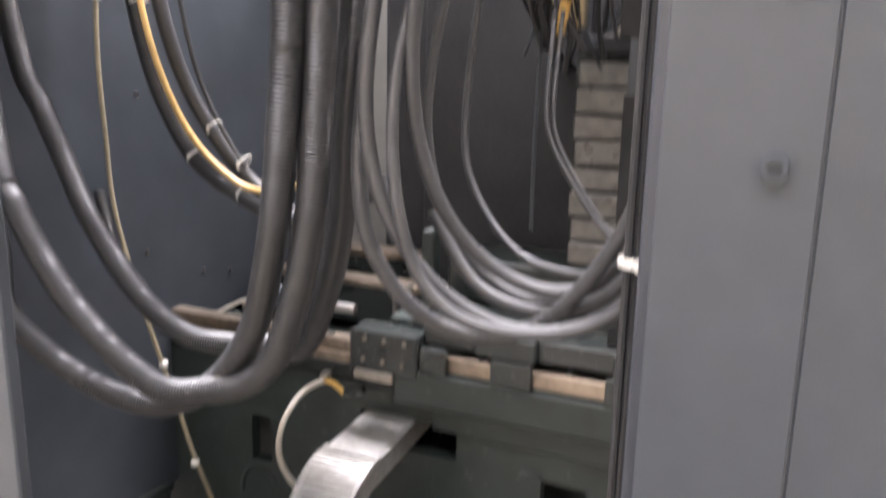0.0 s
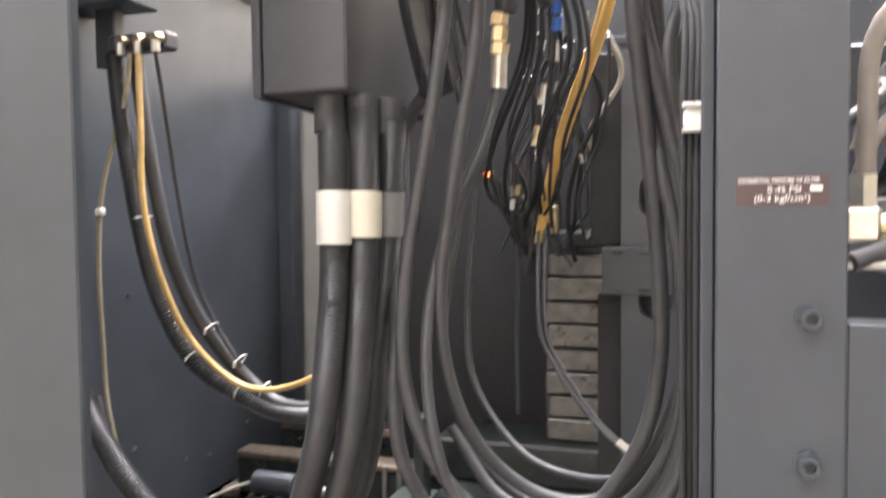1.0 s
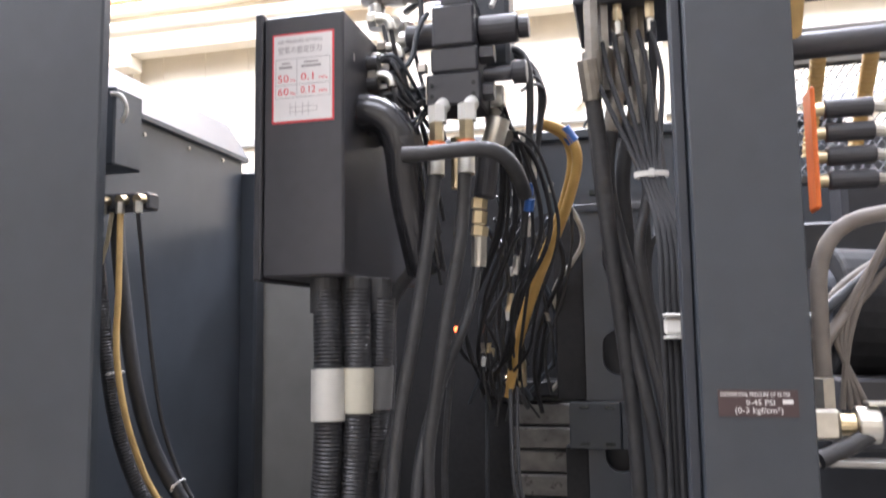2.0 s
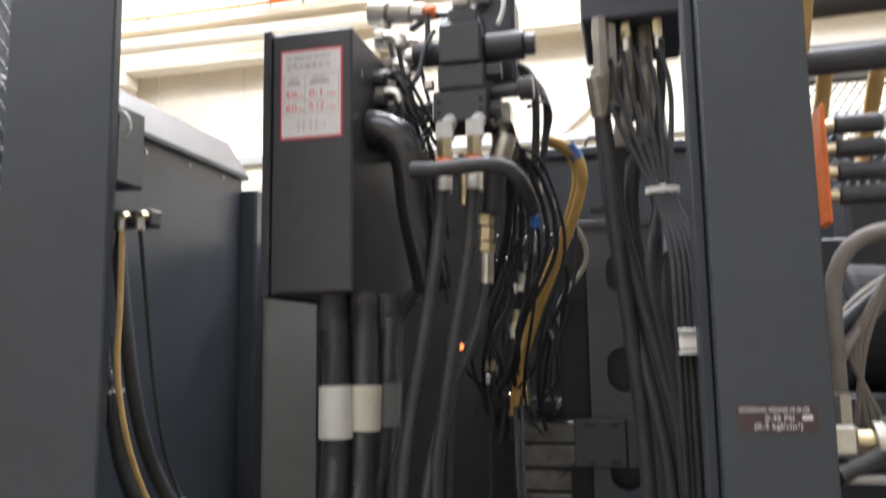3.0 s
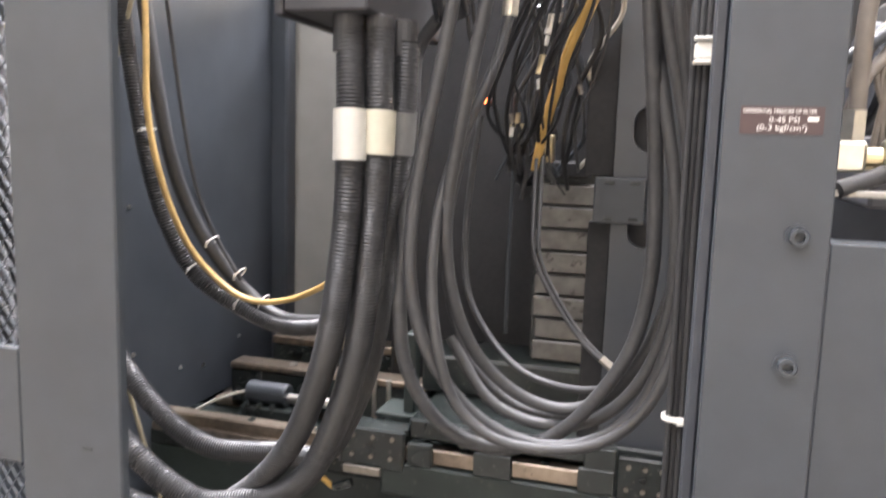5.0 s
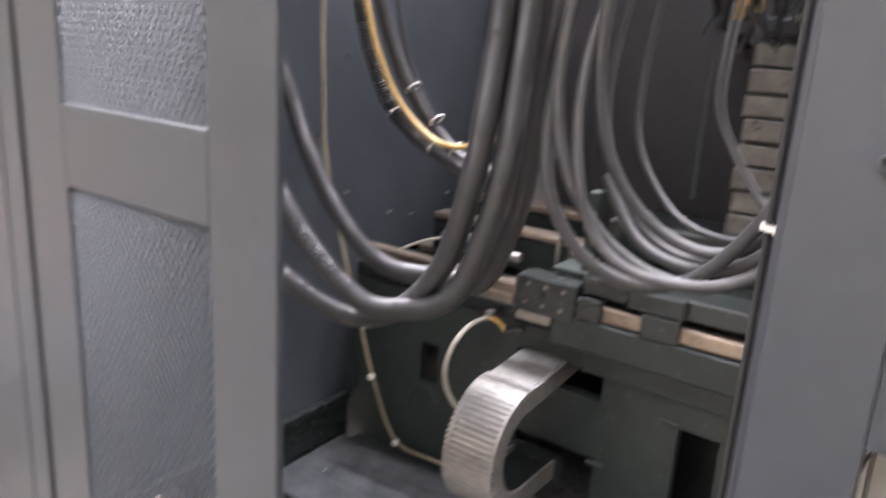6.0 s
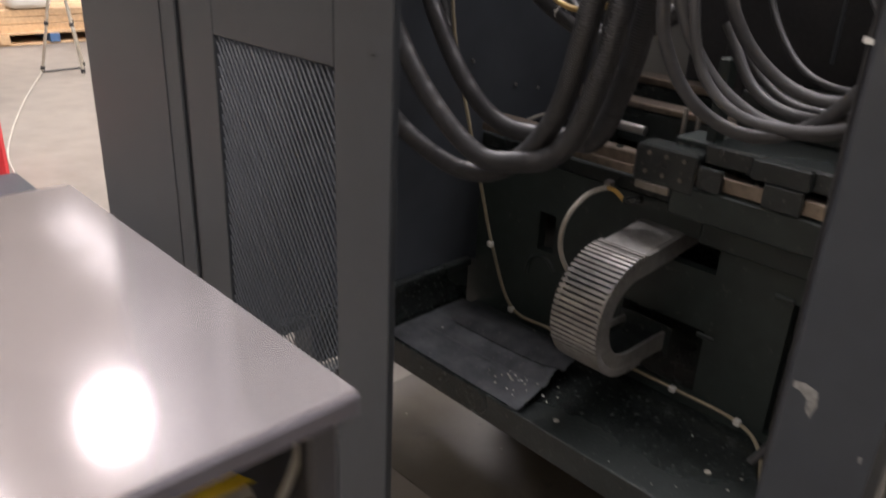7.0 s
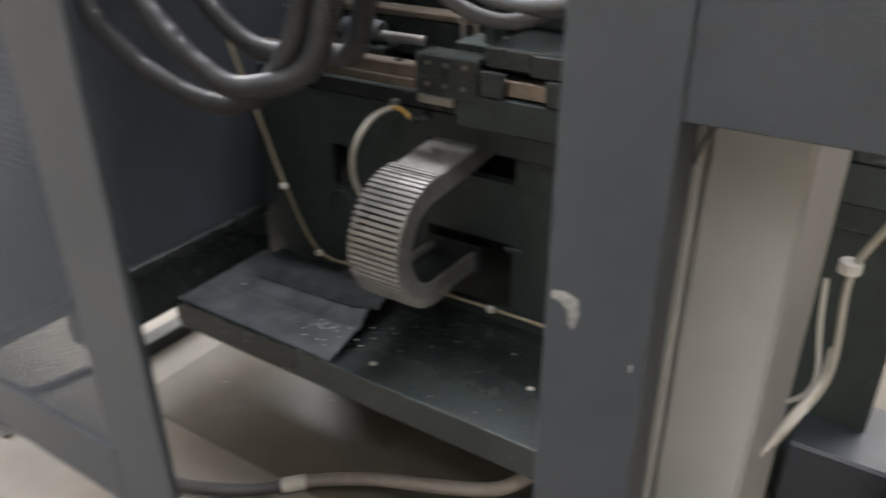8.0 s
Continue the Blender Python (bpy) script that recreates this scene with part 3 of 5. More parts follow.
for bx_ in (-1.02, -0.985, -0.95):
    part("bolt", cyl((bx_, 1.462, 0.966), (bx_, 1.462, 0.976), 0.007, 12), OILY, clamp)
part("cable", tube([(-1.04, 1.5, 0.99), (-1.09, 1.49, 0.975), (-1.15, 1.47, 0.945), (-1.2, 1.45, 0.91)], 0.004, 8), PALE, clamp, smooth=True)
step = thing("rail_bed_step", (-0.85, 1.7, 0.9), "stepped machined way behind the guide rail with worn steel edges", "machine way")
part("riser", box(-1.15, -0.60, 1.60, 1.70, 0.902, 1.01, 0.004), OILY, step)
part("worn_strip", box(-1.15, -0.60, 1.596, 1.66, 1.0105, 1.028, 0.003), RAIL, step)
part("riser", box(-1.12, -0.60, 1.77, 1.86, 0.902, 1.04, 0.004), OILY, step)
part("worn_strip", box(-1.12, -0.60, 1.767, 1.84, 1.0405, 1.062, 0.003), RAIL, step)
part("bolt", cyl((-0.98, 1.63, 1.028), (-0.98, 1.63, 1.033), 0.010, 14), STEEL, step)
for bx_ in (-0.70, -0.665):
    part("stud", cyl((bx_, 1.50, 0.902), (bx_, 1.50, 1.06), 0.006, 10), STEEL, step)

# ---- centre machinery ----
# black boxes put the shade behind the hoses into shape and colour
dark = thing("shade_backing", (-0.6, 1.9, 0.9), "black backing boxes added as the dark space behind the hoses", "housing")
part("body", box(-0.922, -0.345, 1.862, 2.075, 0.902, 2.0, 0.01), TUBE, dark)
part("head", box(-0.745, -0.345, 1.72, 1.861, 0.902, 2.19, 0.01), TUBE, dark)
part("base", box(-0.60, -0.05, 1.55, 1.95, 1.03, 1.12, 0.006), OILY, dark)
plate = thing("column_plate", (-0.13, 1.37, 1.03), "grey painted column plate with oblong openings", "column")


def holed_plate():
    """Upright plate whose oblong openings go through it."""
    bm = bmesh.new()
    x0, x1, y0, y1 = -0.168, -0.02, 1.372, 1.392
    holes = [(-0.106, 1.428, 1.50), (-0.105, 1.612, 1.697), (-0.10, 1.80, 1.88)]
    z = 1.03
    w = 0.030
    for hx, ha, hb in holes:
        box(x0, x1, y0, y1, z, ha, 0, bm)
        hx0, hx1 = hx - w, hx + w
        box(x0, hx0, y0, y1, ha, hb, 0, bm)
        box(hx1, x1, y0, y1, ha, hb, 0, bm)
        for sx in (-1, 1):
            for top in (0, 1):
                zc = hb if top else ha
                n = 6
                cz = zc + (-w if top else w)
                arc = [(hx + sx * w * math.sin(math.pi / 2 * k / n), cz + (w if top else -w) * math.cos(math.pi / 2 * k / n)) for k in range(n + 1)]
                corner = (hx + sx * w, zc)
                f = [bm.verts.new((p[0], y0, p[1])) for p in arc + [corner]]
                g2 = [bm.verts.new((p[0], y1, p[1])) for p in arc + [corner]]
                bm.faces.new(f), bm.faces.new(g2[::-1])
                for k in range(len(f)):
                    bm.faces.new((f[k], f[(k + 1) % len(f)], g2[(k + 1) % len(f)], g2[k]))
        z = hb
    box(x0, x1, y0, y1, z, 1.96, 0, bm)
    return bm


part("plate", holed_plate(), WALLPAINT, plate)
# black strips, set back, darken the gap between plate and way cover
part("dark_gap_strip", box(-0.212, -0.1685, 1.385, 1.42, 1.03, 1.473, 0.002), TUBE, plate)
part("dark_gap_strip", box(-0.225, -0.1685, 1.385, 1.42, 1.563, 1.92, 0.002), TUBE, plate)
part("back_web", box(-0.19, 0.05, 1.45, 1.5, 1.03, 1.96), BOXPAINT, plate)
part("cross_rib", box(-0.20, -0.02, 1.366, 1.372, 1.93, 1.945, 0.001), PAINT_DARK, plate)
brk = part("bracket", box(-0.201, -0.105, 1.352, 1.366, 1.474, 1.562, 0.002), PAINT, plate, "small grey bracket plate held by four screws")
part("bracket_arm", box(-0.104, -0.075, 1.356, 1.371, 1.474, 1.562, 0.002), PAINT, plate)
for sx, sz in ((-0.172, 1.552), (-0.125, 1.552), (-0.172, 1.484), (-0.125, 1.484)):
    part("slot_screw", box(sx - 0.009, sx + 0.009, 1.349, 1.352, sz - 0.003, sz + 0.003, 0.001), OILY, brk)

bel = thing("way_cover", (-0.28, 1.65, 1.03), "stack of dull steel telescopic way cover segments", "way cover")
for k in range(9):
    z = 1.07 + k * 0.052
    o = 0.003 * (k % 3)
    part("segment", box(-0.352 + o, -0.212, 1.60 - 0.004 * (k % 2), 1.70, z, z + 0.048, 0.004), BELLOW, bel)
part("head_block", box(-0.345, -0.235, 1.585, 1.70, 1.55, 1.585, 0.004), TUBE, bel)
part("spacer", box(-0.36, -0.20, 1.64, 1.72, 1.03, 1.56), OILY, bel)

bp = thing("rear_machine_cover", (0.0, 1.66, 1.03), "dark grey rear machine cover with a folded top edge", "panel")
part("sheet", box(-0.34, 0.42, 1.78, 1.80, 1.03, 2.19, 0.003), PAINT, bp)
part("top_fold", box(-0.34, 0.42, 1.765, 1.805, 2.175, 2.20, 0.003), PAINT, bp)
part("lift_ring", tube([(-0.16 + 0.018 * math.cos(a), 1.785, 2.205 + 0.022 * math.sin(a)) for a in [math.pi * k / 8 for k in range(9)]], 0.004, 8, 0.004), OILY, bp, smooth=True)
part("handle_slot", box(-0.17, -0.12, 1.776, 1.78, 2.03, 2.045, 0.002), OILY, bp)

# ---- air pressure box with its label ----
bx = thing("junction_box", (-0.49, 0.9, 1.775), "tall black sheet metal junction box with a red and white label", "junction box")
part("body", box(-0.545, -0.431, 0.763, 1.10, 1.775, 2.128, 0.003), BOXPAINT, bx)
part("lid", box(-0.556, -0.545, 0.758, 1.10, 1.770, 2.133, 0.002), BOXPAINT, bx)
lb = part("label_sheet", box(-0.532, -0.444, 0.7622, 0.763, 1.979, 2.101), LABELRED, bx, "red-bordered pressure setting label")
part("label_field", box(-0.5295, -0.4465, 0.7616, 0.7621, 1.9815, 2.0985), LABEL, lb)
letters("AIR PRESSURE SETTING", 0.0068, (-0.492, 0.7614, 2.0875), LABELGREY, lb, wide=0.064)
letters("空気の設定圧力", 0.011, (-0.492, 0.7614, 2.074), LABELGREY, lb, wide=0.062)
letters("50", 0.014, (-0.516, 0.7614, 2.0345), LABELRED, lb, wide=0.016)
letters("60", 0.014, (-0.516, 0.7614, 2.0165), LABELRED, lb, wide=0.016)
letters("0.1", 0.014, (-0.480, 0.7614, 2.0355), LABELRED, lb, wide=0.018)
letters("0.12", 0.014, (-0.480, 0.7614, 2.0175), LABELRED, lb, wide=0.021)
for zz in (2.0345, 2.0165):
    letters("Hz", 0.006, (-0.502, 0.7614, zz), LABELRED, lb, wide=0.007)
    letters("MPa", 0.005, (-0.459, 0.7614, zz + 0.001), LABELRED, lb, wide=0.012)
lines = bmesh.new()
for x0, x1, z0, z1 in ((-0.527, -0.449, 2.0655, 2.0661), (-0.527, -0.449, 2.0125, 2.0131), (-0.527, -0.449, 2.030, 2.0306), (-0.4965, -0.496, 2.0125, 2.066), (-0.527, -0.5265, 2.0125, 2.066), (-0.4495, -0.449, 2.0125, 2.066),
                       (-0.522, -0.503, 2.053, 2.056), (-0.490, -0.462, 2.053, 2.056), (-0.518, -0.506, 2.059, 2.061), (-0.486, -0.466, 2.059, 2.061),
                       (-0.506, -0.5055, 1.988, 2.006), (-0.480, -0.4795, 1.988, 2.006), (-0.498, -0.4975, 1.988, 2.006), (-0.488, -0.4875, 1.988, 2.006), (-0.506, -0.468, 1.9995, 2.0), (-0.506, -0.468, 1.993, 1.9935), (-0.468, -0.4675, 1.993, 2.0)):
    box(x0, x1, 0.7612, 0.7615, z0, z1, 0, lines)
part("diagram", lines, LABELGREY, lb)
for zz in (2.085, 2.055, 2.02, 1.99):
    part("grommet", cyl((-0.431, 0.86, zz), (-0.415, 0.86, zz), 0.011, 12), RUBBER, bx)
    part("grommet", cyl((-0.431, 0.92, zz), (-0.412, 0.92, zz), 0.011, 12), RUBBER, bx)
part("dent", box(-0.431, -0.4302, 0.80, 0.804, 2.07, 2.08), STEEL, bx)
for cx, cy, cz in ((-0.471, 0.80, 0), (-0.437, 0.82, 0), (-0.419, 0.86, 0)):
    part("cable_gland", cyl((cx, cy, 1.776), (cx, cy, 1.728), 0.0205, 20, bev=0.002), RUBBER, bx)

# three corrugated conduits
C1 = [(-0.468, 0.799, 1.759), (-0.463, 0.79, 1.647), (-0.462, 0.784, 1.537), (-0.473, 0.785, 1.432), (-0.496, 0.801, 1.335), (-0.534, 0.83, 1.247), (-0.58, 0.863, 1.166), (-0.636, 0.885, 1.095), (-0.7, 0.898, 1.037), (-0.769, 0.902, 0.998), (-0.845, 0.897, 0.989), (-0.928, 0.885, 1.012), (-1.012, 0.874, 1.056), (-1.093, 0.874, 1.117), (-1.17, 0.93, 1.2), (-1.2, 0.935, 1.38), (-1.21, 0.94, 1.56)]
C2 = [(-0.435, 0.818, 1.759), (-0.432, 0.812, 1.651), (-0.435, 0.808, 1.545), (-0.444, 0.81, 1.442), (-0.458, 0.82, 1.345), (-0.484, 0.835, 1.257), (-0.518, 0.851, 1.178), (-0.557, 0.867, 1.113), (-0.609, 0.873, 1.07), (-0.673, 0.868, 1.049), (-0.736, 0.857, 1.042), (-0.798, 0.853, 1.066), (-0.862, 0.852, 1.109), (-0.928, 0.856, 1.162), (-0.994, 0.868, 1.221), (-1.059, 0.886, 1.281), (-1.121, 0.911, 1.344), (-1.195, 0.945, 1.64), (-1.205, 0.96, 1.8)]
C3 = [(-0.412, 0.859, 1.749), (-0.419, 0.863, 1.644), (-0.43, 0.87, 1.539), (-0.449, 0.881, 1.438), (-0.466, 0.901, 1.341), (-0.493, 0.924, 1.252), (-0.53, 0.948, 1.175), (-0.569, 0.976, 1.114), (-0.618, 1.003, 1.076), (-0.683, 1.022, 1.068), (-0.755, 1.024, 1.058), (-0.827, 1.019, 1.058), (-0.894, 1.016, 1.084), (-0.956, 1.016, 1.132), (-1.013, 1.017, 1.195), (-1.065, 1.018, 1.269), (-1.112, 1.024, 1.35), (-1.159, 1.027, 1.432), (-1.206, 1.03, 1.514), (-1.212, 1.0, 1.76), (-1.212, 1.02, 1.92)]
def clamp_sleeve(c, z, tall, r):
    line = spline(c, 0.004)
    k = min(range(len(line) // 2), key=lambda q: abs(line[q].z - z))
    m = max(1, int(tall / 0.004 / 2))
    return tube([line[j] for j in range(k - m, k + m + 1)], r, 20, raw=True)


for c, cr_, rib, z, tall, cm, lab, rs in ((C1, 0.0196, 0.0016, 1.624, 0.066, SLEEVE, "milky plastic clamp sleeve", 0.0222), (C2, 0.0200, 0.0013, 1.625, 0.062, TAPE, "cream plastic clamp sleeve", 0.0230),
                                          (C3, 0.0195, 0.0013, 1.628, 0.056, SMOKY, "smoky grey clamp sleeve", 0.0212)):
    cd = thing("corrugated_conduit", c[0], "black corrugated conduit hanging in a wide arc from the box", "conduit", "corrugated conduits")
    part("tube", tube(c, cr_, 14, ribs=rib * 1.15, pitch=0.005), CORR, cd, smooth=True)
    part("clamp_sleeve", clamp_sleeve(c, z, tall, rs), cm, cd, lab, True)

# ---- valve manifold ----
mf = thing("valve_manifold", (-0.31, 0.92, 1.9), "black hydraulic valve manifold stack with plated fittings", "valve")
part("block", box(-0.352, -0.272, 0.885, 0.965, 2.022, 2.070, 0.003), BOXPAINT, mf)
part("block", box(-0.345, -0.276, 0.885, 0.965, 2.071, 2.108, 0.003), BOXPAINT, mf)
part("block", box(-0.342, -0.280, 0.882, 0.965, 2.109, 2.170, 0.003), BOXPAINT, mf)
part("block", box(-0.330, -0.286, 0.89, 0.965, 2.171, 2.196, 0.003), BOXPAINT, mf)
sol = part("solenoid", cyl((-0.28, 0.925, 2.142), (-0.222, 0.925, 2.142), 0.0215, 20, bev=0.003), BOXPAINT, mf)
part("solenoid_cap", cyl((-0.2215, 0.925, 2.142), (-0.206, 0.925, 2.142), 0.016, 16, bev=0.002), BOXPAINT, sol)
sol = part("solenoid", cyl((-0.342, 0.925, 2.142), (-0.39, 0.925, 2.142), 0.019, 20, bev=0.003), BOXPAINT, mf)
part("solenoid_cap", cyl((-0.3905, 0.925, 2.142), (-0.402, 0.925, 2.142), 0.011, 16), STEEL, sol)
knob = part("adjuster", cyl((-0.272, 0.92, 2.073), (-0.232, 0.92, 2.073), 0.011, 16), BOXPAINT, mf)
part("adjuster_cap", cyl((-0.231, 0.92, 2.073), (-0.210, 0.92, 2.073), 0.017, 16, bev=0.002), BOXPAINT, knob)
knob = part("adjuster", cyl((-0.276, 0.91, 2.10), (-0.255, 0.91, 2.10), 0.014, 6), BOXPAINT, mf)
part("adjuster", cyl((-0.272, 0.91, 2.045), (-0.256, 0.91, 2.045), 0.014, 6), BOXPAINT, mf)
for px, pz in ((-0.343, 2.052), (-0.343, 2.036), (-0.282, 2.052), (-0.282, 2.036), (-0.335, 2.16), (-0.287, 2.16)):
    part("port_hole", cyl((px, 0.8845, pz), (px, 0.8825, pz), 0.003, 10), OILY, mf)
part("top_knuckle", cyl((-0.328, 0.92, 2.18), (-0.345, 0.92, 2.18), 0.012, 12), BOXPAINT, mf)
for fx in (-0.328, -0.286):
    f = bmesh.new()
    hexnut((fx, 0.855, 2.012), (fx, 0.855, 1.988), 0.0135, f)
    cyl((fx, 0.86, 2.006), (fx, 0.89, 2.024), 0.011, 12, f)
    part("elbow_fitting", f, WHITE, mf, "white plated elbow nut")
    part("brass_adapter", hexnut((fx, 0.85, 1.9875), (fx, 0.85, 1.960), 0.0105), BRASS, mf)
    part("seal_ring", cyl((fx, 0.848, 1.9595), (fx, 0.848, 1.953), 0.0125, 16), ORANGE, mf)
    part("hose_ferrule", cyl((fx, 0.846, 1.9525), (fx, 0.842, 1.912), 0.0118, 16), ZINC, mf)
part("hose_ferrule", cyl((-0.306, 0.88, 1.955), (-0.307, 0.88, 1.90), 0.0085, 14), BRASS, mf)
part("brass_adapter", hexnut((-0.306, 0.88, 1.972), (-0.306, 0.88, 1.956), 0.0095), BRASS, mf)
mt = part("supply_elbow", tube([(-0.254, 0.93, 2.008), (-0.260, 0.93, 1.988), (-0.268, 0.934, 1.966)], 0.0165, 14), ZINC, mf, "dull aluminium supply elbow", True)
part("swivel_joint", cyl((-0.271, 0.937, 1.960), (-0.281, 0.944, 1.8945), 0.0165, 18, bev=0.006), BOXPAINT, mf, "dark swivel joint")
for z0, z1, r in ((1.894, 1.880, 0.0125), (1.876, 1.858, 0.0115), (1.854, 1.840, 0.013)):
    part("union_nut", hexnut((-0.288, 0.945, z0), (-0.290, 0.945, z1), r), BRASS, mf)
part("hose_ferrule", cyl((-0.290, 0.945, 1.839), (-0.292, 0.947, 1.795), 0.0115, 16), ZINC, mf)

# red motor end and regulator behind the manifold
rm = thing("signal_motor", (-0.27, 1.0, 2.2), "grey motor with a red end cap on the manifold", "motor")
part("body", box(-0.305, -0.242, 0.966, 1.03, 2.10, 2.245, 0.006), PAINT, rm)
part("red_cap", box(-0.300, -0.246, 0.97, 1.026, 2.2455, 2.30, 0.008), RED, rm, "red plastic cap")
part("elbow", tube([(-0.318, 0.95, 2.197), (-0.318, 0.95, 2.222), (-0.305, 0.95, 2.238), (-0.28, 0.96, 2.236)], 0.009, 10), ZINC, rm, smooth=True)
rg = thing("air_regulator", (-0.41, 1.02, 2.14), "small grey air regulator with fittings", "regulator")
part("body", box(-0.452, -0.405, 1.0, 1.05, 2.16, 2.212, 0.008), ZINC, rg)
part("gauge", cyl((-0.43, 1.0, 2.196), (-0.43, 0.985, 2.196), 0.012, 16), WHITE, rg)
part("bowl", cyl((-0.404, 1.025, 2.19), (-0.355, 1.025, 2.19), 0.013, 14), ZINC, rg)
part("stem", box(-0.44, -0.42, 1.01, 1.04, 2.10, 2.159, 0.003), ZINC, rg)
part("bracket", box(-0.431, -0.36, 1.03, 1.06, 2.08, 2.10, 0.002), PAINT, rg)
fl = part("filter_head", cyl((-0.470, 0.95, 2.232), (-0.400, 0.95, 2.224), 0.0185, 18, bev=0.003), ZINC, rg, "dull aluminium filter head")
part("filter_ring", cyl((-0.440, 0.95, 2.229), (-0.434, 0.95, 2.228), 0.0205, 18), FERRULE, fl)
part("filter_nut", hexnut((-0.3995, 0.95, 2.224), (-0.380, 0.95, 2.222), 0.014), ZINC, fl)
part("orange_port", cyl((-0.3795, 0.95, 2.222), (-0.362, 0.95, 2.222), 0.010, 14), ORANGE, rg, "small orange port plug")
part("bowl_cup", cyl((-0.448, 0.95, 2.2115), (-0.448, 0.95, 2.172), 0.014, 16, bev=0.004), ZINC, rg)

# plated plugs on the side of the junction box, with their leads
random.seed(31)
for k, (x, y, z) in enumerate(((-0.418, 0.86, 2.150), (-0.416, 0.90, 2.122), (-0.418, 0.88, 2.098), (-0.417, 0.86, 2.066), (-0.416, 0.90, 2.040), (-0.417, 0.88, 2.016))):
    pg = thing("plug_connector", (x, y, z), "plated angled plug on the side of the black junction box", "connector", "plug connectors")
    part("nut", hexnut((x - 0.012, y, z), (x, y, z), 0.0105), FERRULE if k % 2 else ZINC, pg)
    part("shell", tube([(x + 0.0005, y, z), (x + 0.012, y, z), (x + 0.020, y, z - 0.006), (x + 0.022, y, z - 0.018)], 0.0072, 10, 0.004), ZINC if k in (0, 1, 3) else BOXPAINT, pg, smooth=True)
    part("lead", tube([(x + 0.022, y, z - 0.017), (x + 0.024, y + 0.005, z - 0.04), (x + 0.035 + random.uniform(-0.01, 0.015), y + 0.04, z - 0.075), (x + 0.04, y + 0.09, z - 0.13), (x + 0.045, y + 0.16, z - 0.24)], 0.0035, 8), RUBBER, pg, smooth=True)
hose("signal_cable", [(-0.369, 0.92, 2.205), (-0.366, 0.92, 2.175), (-0.370, 0.92, 2.145), (-0.385, 0.92, 2.123), (-0.412, 0.92, 2.112)], 0.0042, RUBBER, "black cable looping from the filter", "cable", "signal cables")
hose("signal_cable", [(-0.430, 0.93, 2.17), (-0.422, 0.93, 2.124), (-0.408, 0.93, 2.087), (-0.397, 0.93, 2.036), (-0.39, 0.95, 1.96)], 0.0036, RUBBER, "black cable hanging by the junction box", "cable", "signal cables")
hose("signal_cable", [(-0.39, 0.94, 2.15), (-0.381, 0.94, 2.115), (-0.374, 0.94, 2.079), (-0.363, 0.94, 2.047), (-0.36, 0.96, 1.98)], 0.0030, PAINT, "grey cable hanging by the manifold", "cable", "signal cables")
hose("signal_cable", [(-0.272, 0.99, 2.135), (-0.244, 1.0, 2.143), (-0.226, 1.0, 2.13), (-0.217, 1.0, 2.106), (-0.217, 1.0, 2.037), (-0.225, 1.02, 1.96), (-0.24, 1.06, 1.85)], 0.0062, RUBBER, "black air hose arching beside the manifold", "cable", "signal cables")
part("side_port", box(-0.2715, -0.250, 0.95, 0.985, 2.035, 2.068, 0.003), ZINC, mf, "plated side port")
part("port_elbow", tube([(-0.268, 0.97, 2.034), (-0.268, 0.97, 2.012), (-0.262, 0.965, 1.995), (-0.25, 0.955, 1.985)], 0.015, 14), FERRULE, mf, smooth=True)
part("top_cap", box(-0.324, -0.296, 0.89, 0.95, 2.1965, 2.212, 0.003), FERRULE, mf)
part("clip_plate", box(-0.357, -0.3525, 0.90, 0.95, 2.03, 2.062, 0.001), ZINC, mf)
part("clip_plate", box(-0.365, -0.3525, 0.885, 0.90, 2.075, 2.088, 0.001), STEEL, mf)

# elbow duct beside the box
ed = thing("elbow_duct", (-0.39, 0.84, 1.83), "glossy black elbow duct with a strap", "duct")
part("bend", tube([(-0.43, 0.83, 2.005), (-0.405, 0.83, 2.004), (-0.383, 0.832, 1.985), (-0.374, 0.838, 1.955), (-0.372, 0.85, 1.90), (-0.365, 0.87, 1.84), (-0.362, 0.9, 1.79)], 0.0255, 16), GLOSS, ed, "glossy black bend", True)
part("strap", cyl((-0.374, 0.838, 1.968), (-0.3735, 0.841, 1.952), 0.027, 18), RUBBER, ed)
hose("cross_pipe", [(-0.362, 0.80, 1.935), (-0.335, 0.80, 1.933), (-0.29, 0.80, 1.936), (-0.245, 0.805, 1.937), (-0.223, 0.82, 1.925), (-0.215, 0.845, 1.902), (-0.213, 0.88, 1.887)], 0.0105, RUBBER, "thick black rubber hose crossing before the fittings", "hose", n=14)

# ---- black hydraulic hoses ----
H1 = [(-0.372, 0.905, 1.80), (-0.417, 0.920, 1.744), (-0.414, 0.896, 1.651), (-0.412, 0.874, 1.559), (-0.409, 0.855, 1.469), (-0.408, 0.844, 1.383), (-0.398, 0.846, 1.305), (-0.365, 0.863, 1.236), (-0.321, 0.887, 1.195), (-0.261, 0.903, 1.183), (-0.193, 0.904, 1.213), (-0.140, 0.896, 1.273), (-0.095, 0.889, 1.355), (-0.077, 0.880, 1.449), (-0.077, 0.866, 1.547), (-0.083, 0.848, 1.644), (-0.092, 0.826, 1.739), (-0.101, 0.803, 1.833), (-0.107, 0.779, 1.927), (-0.117, 0.756, 2.020)]
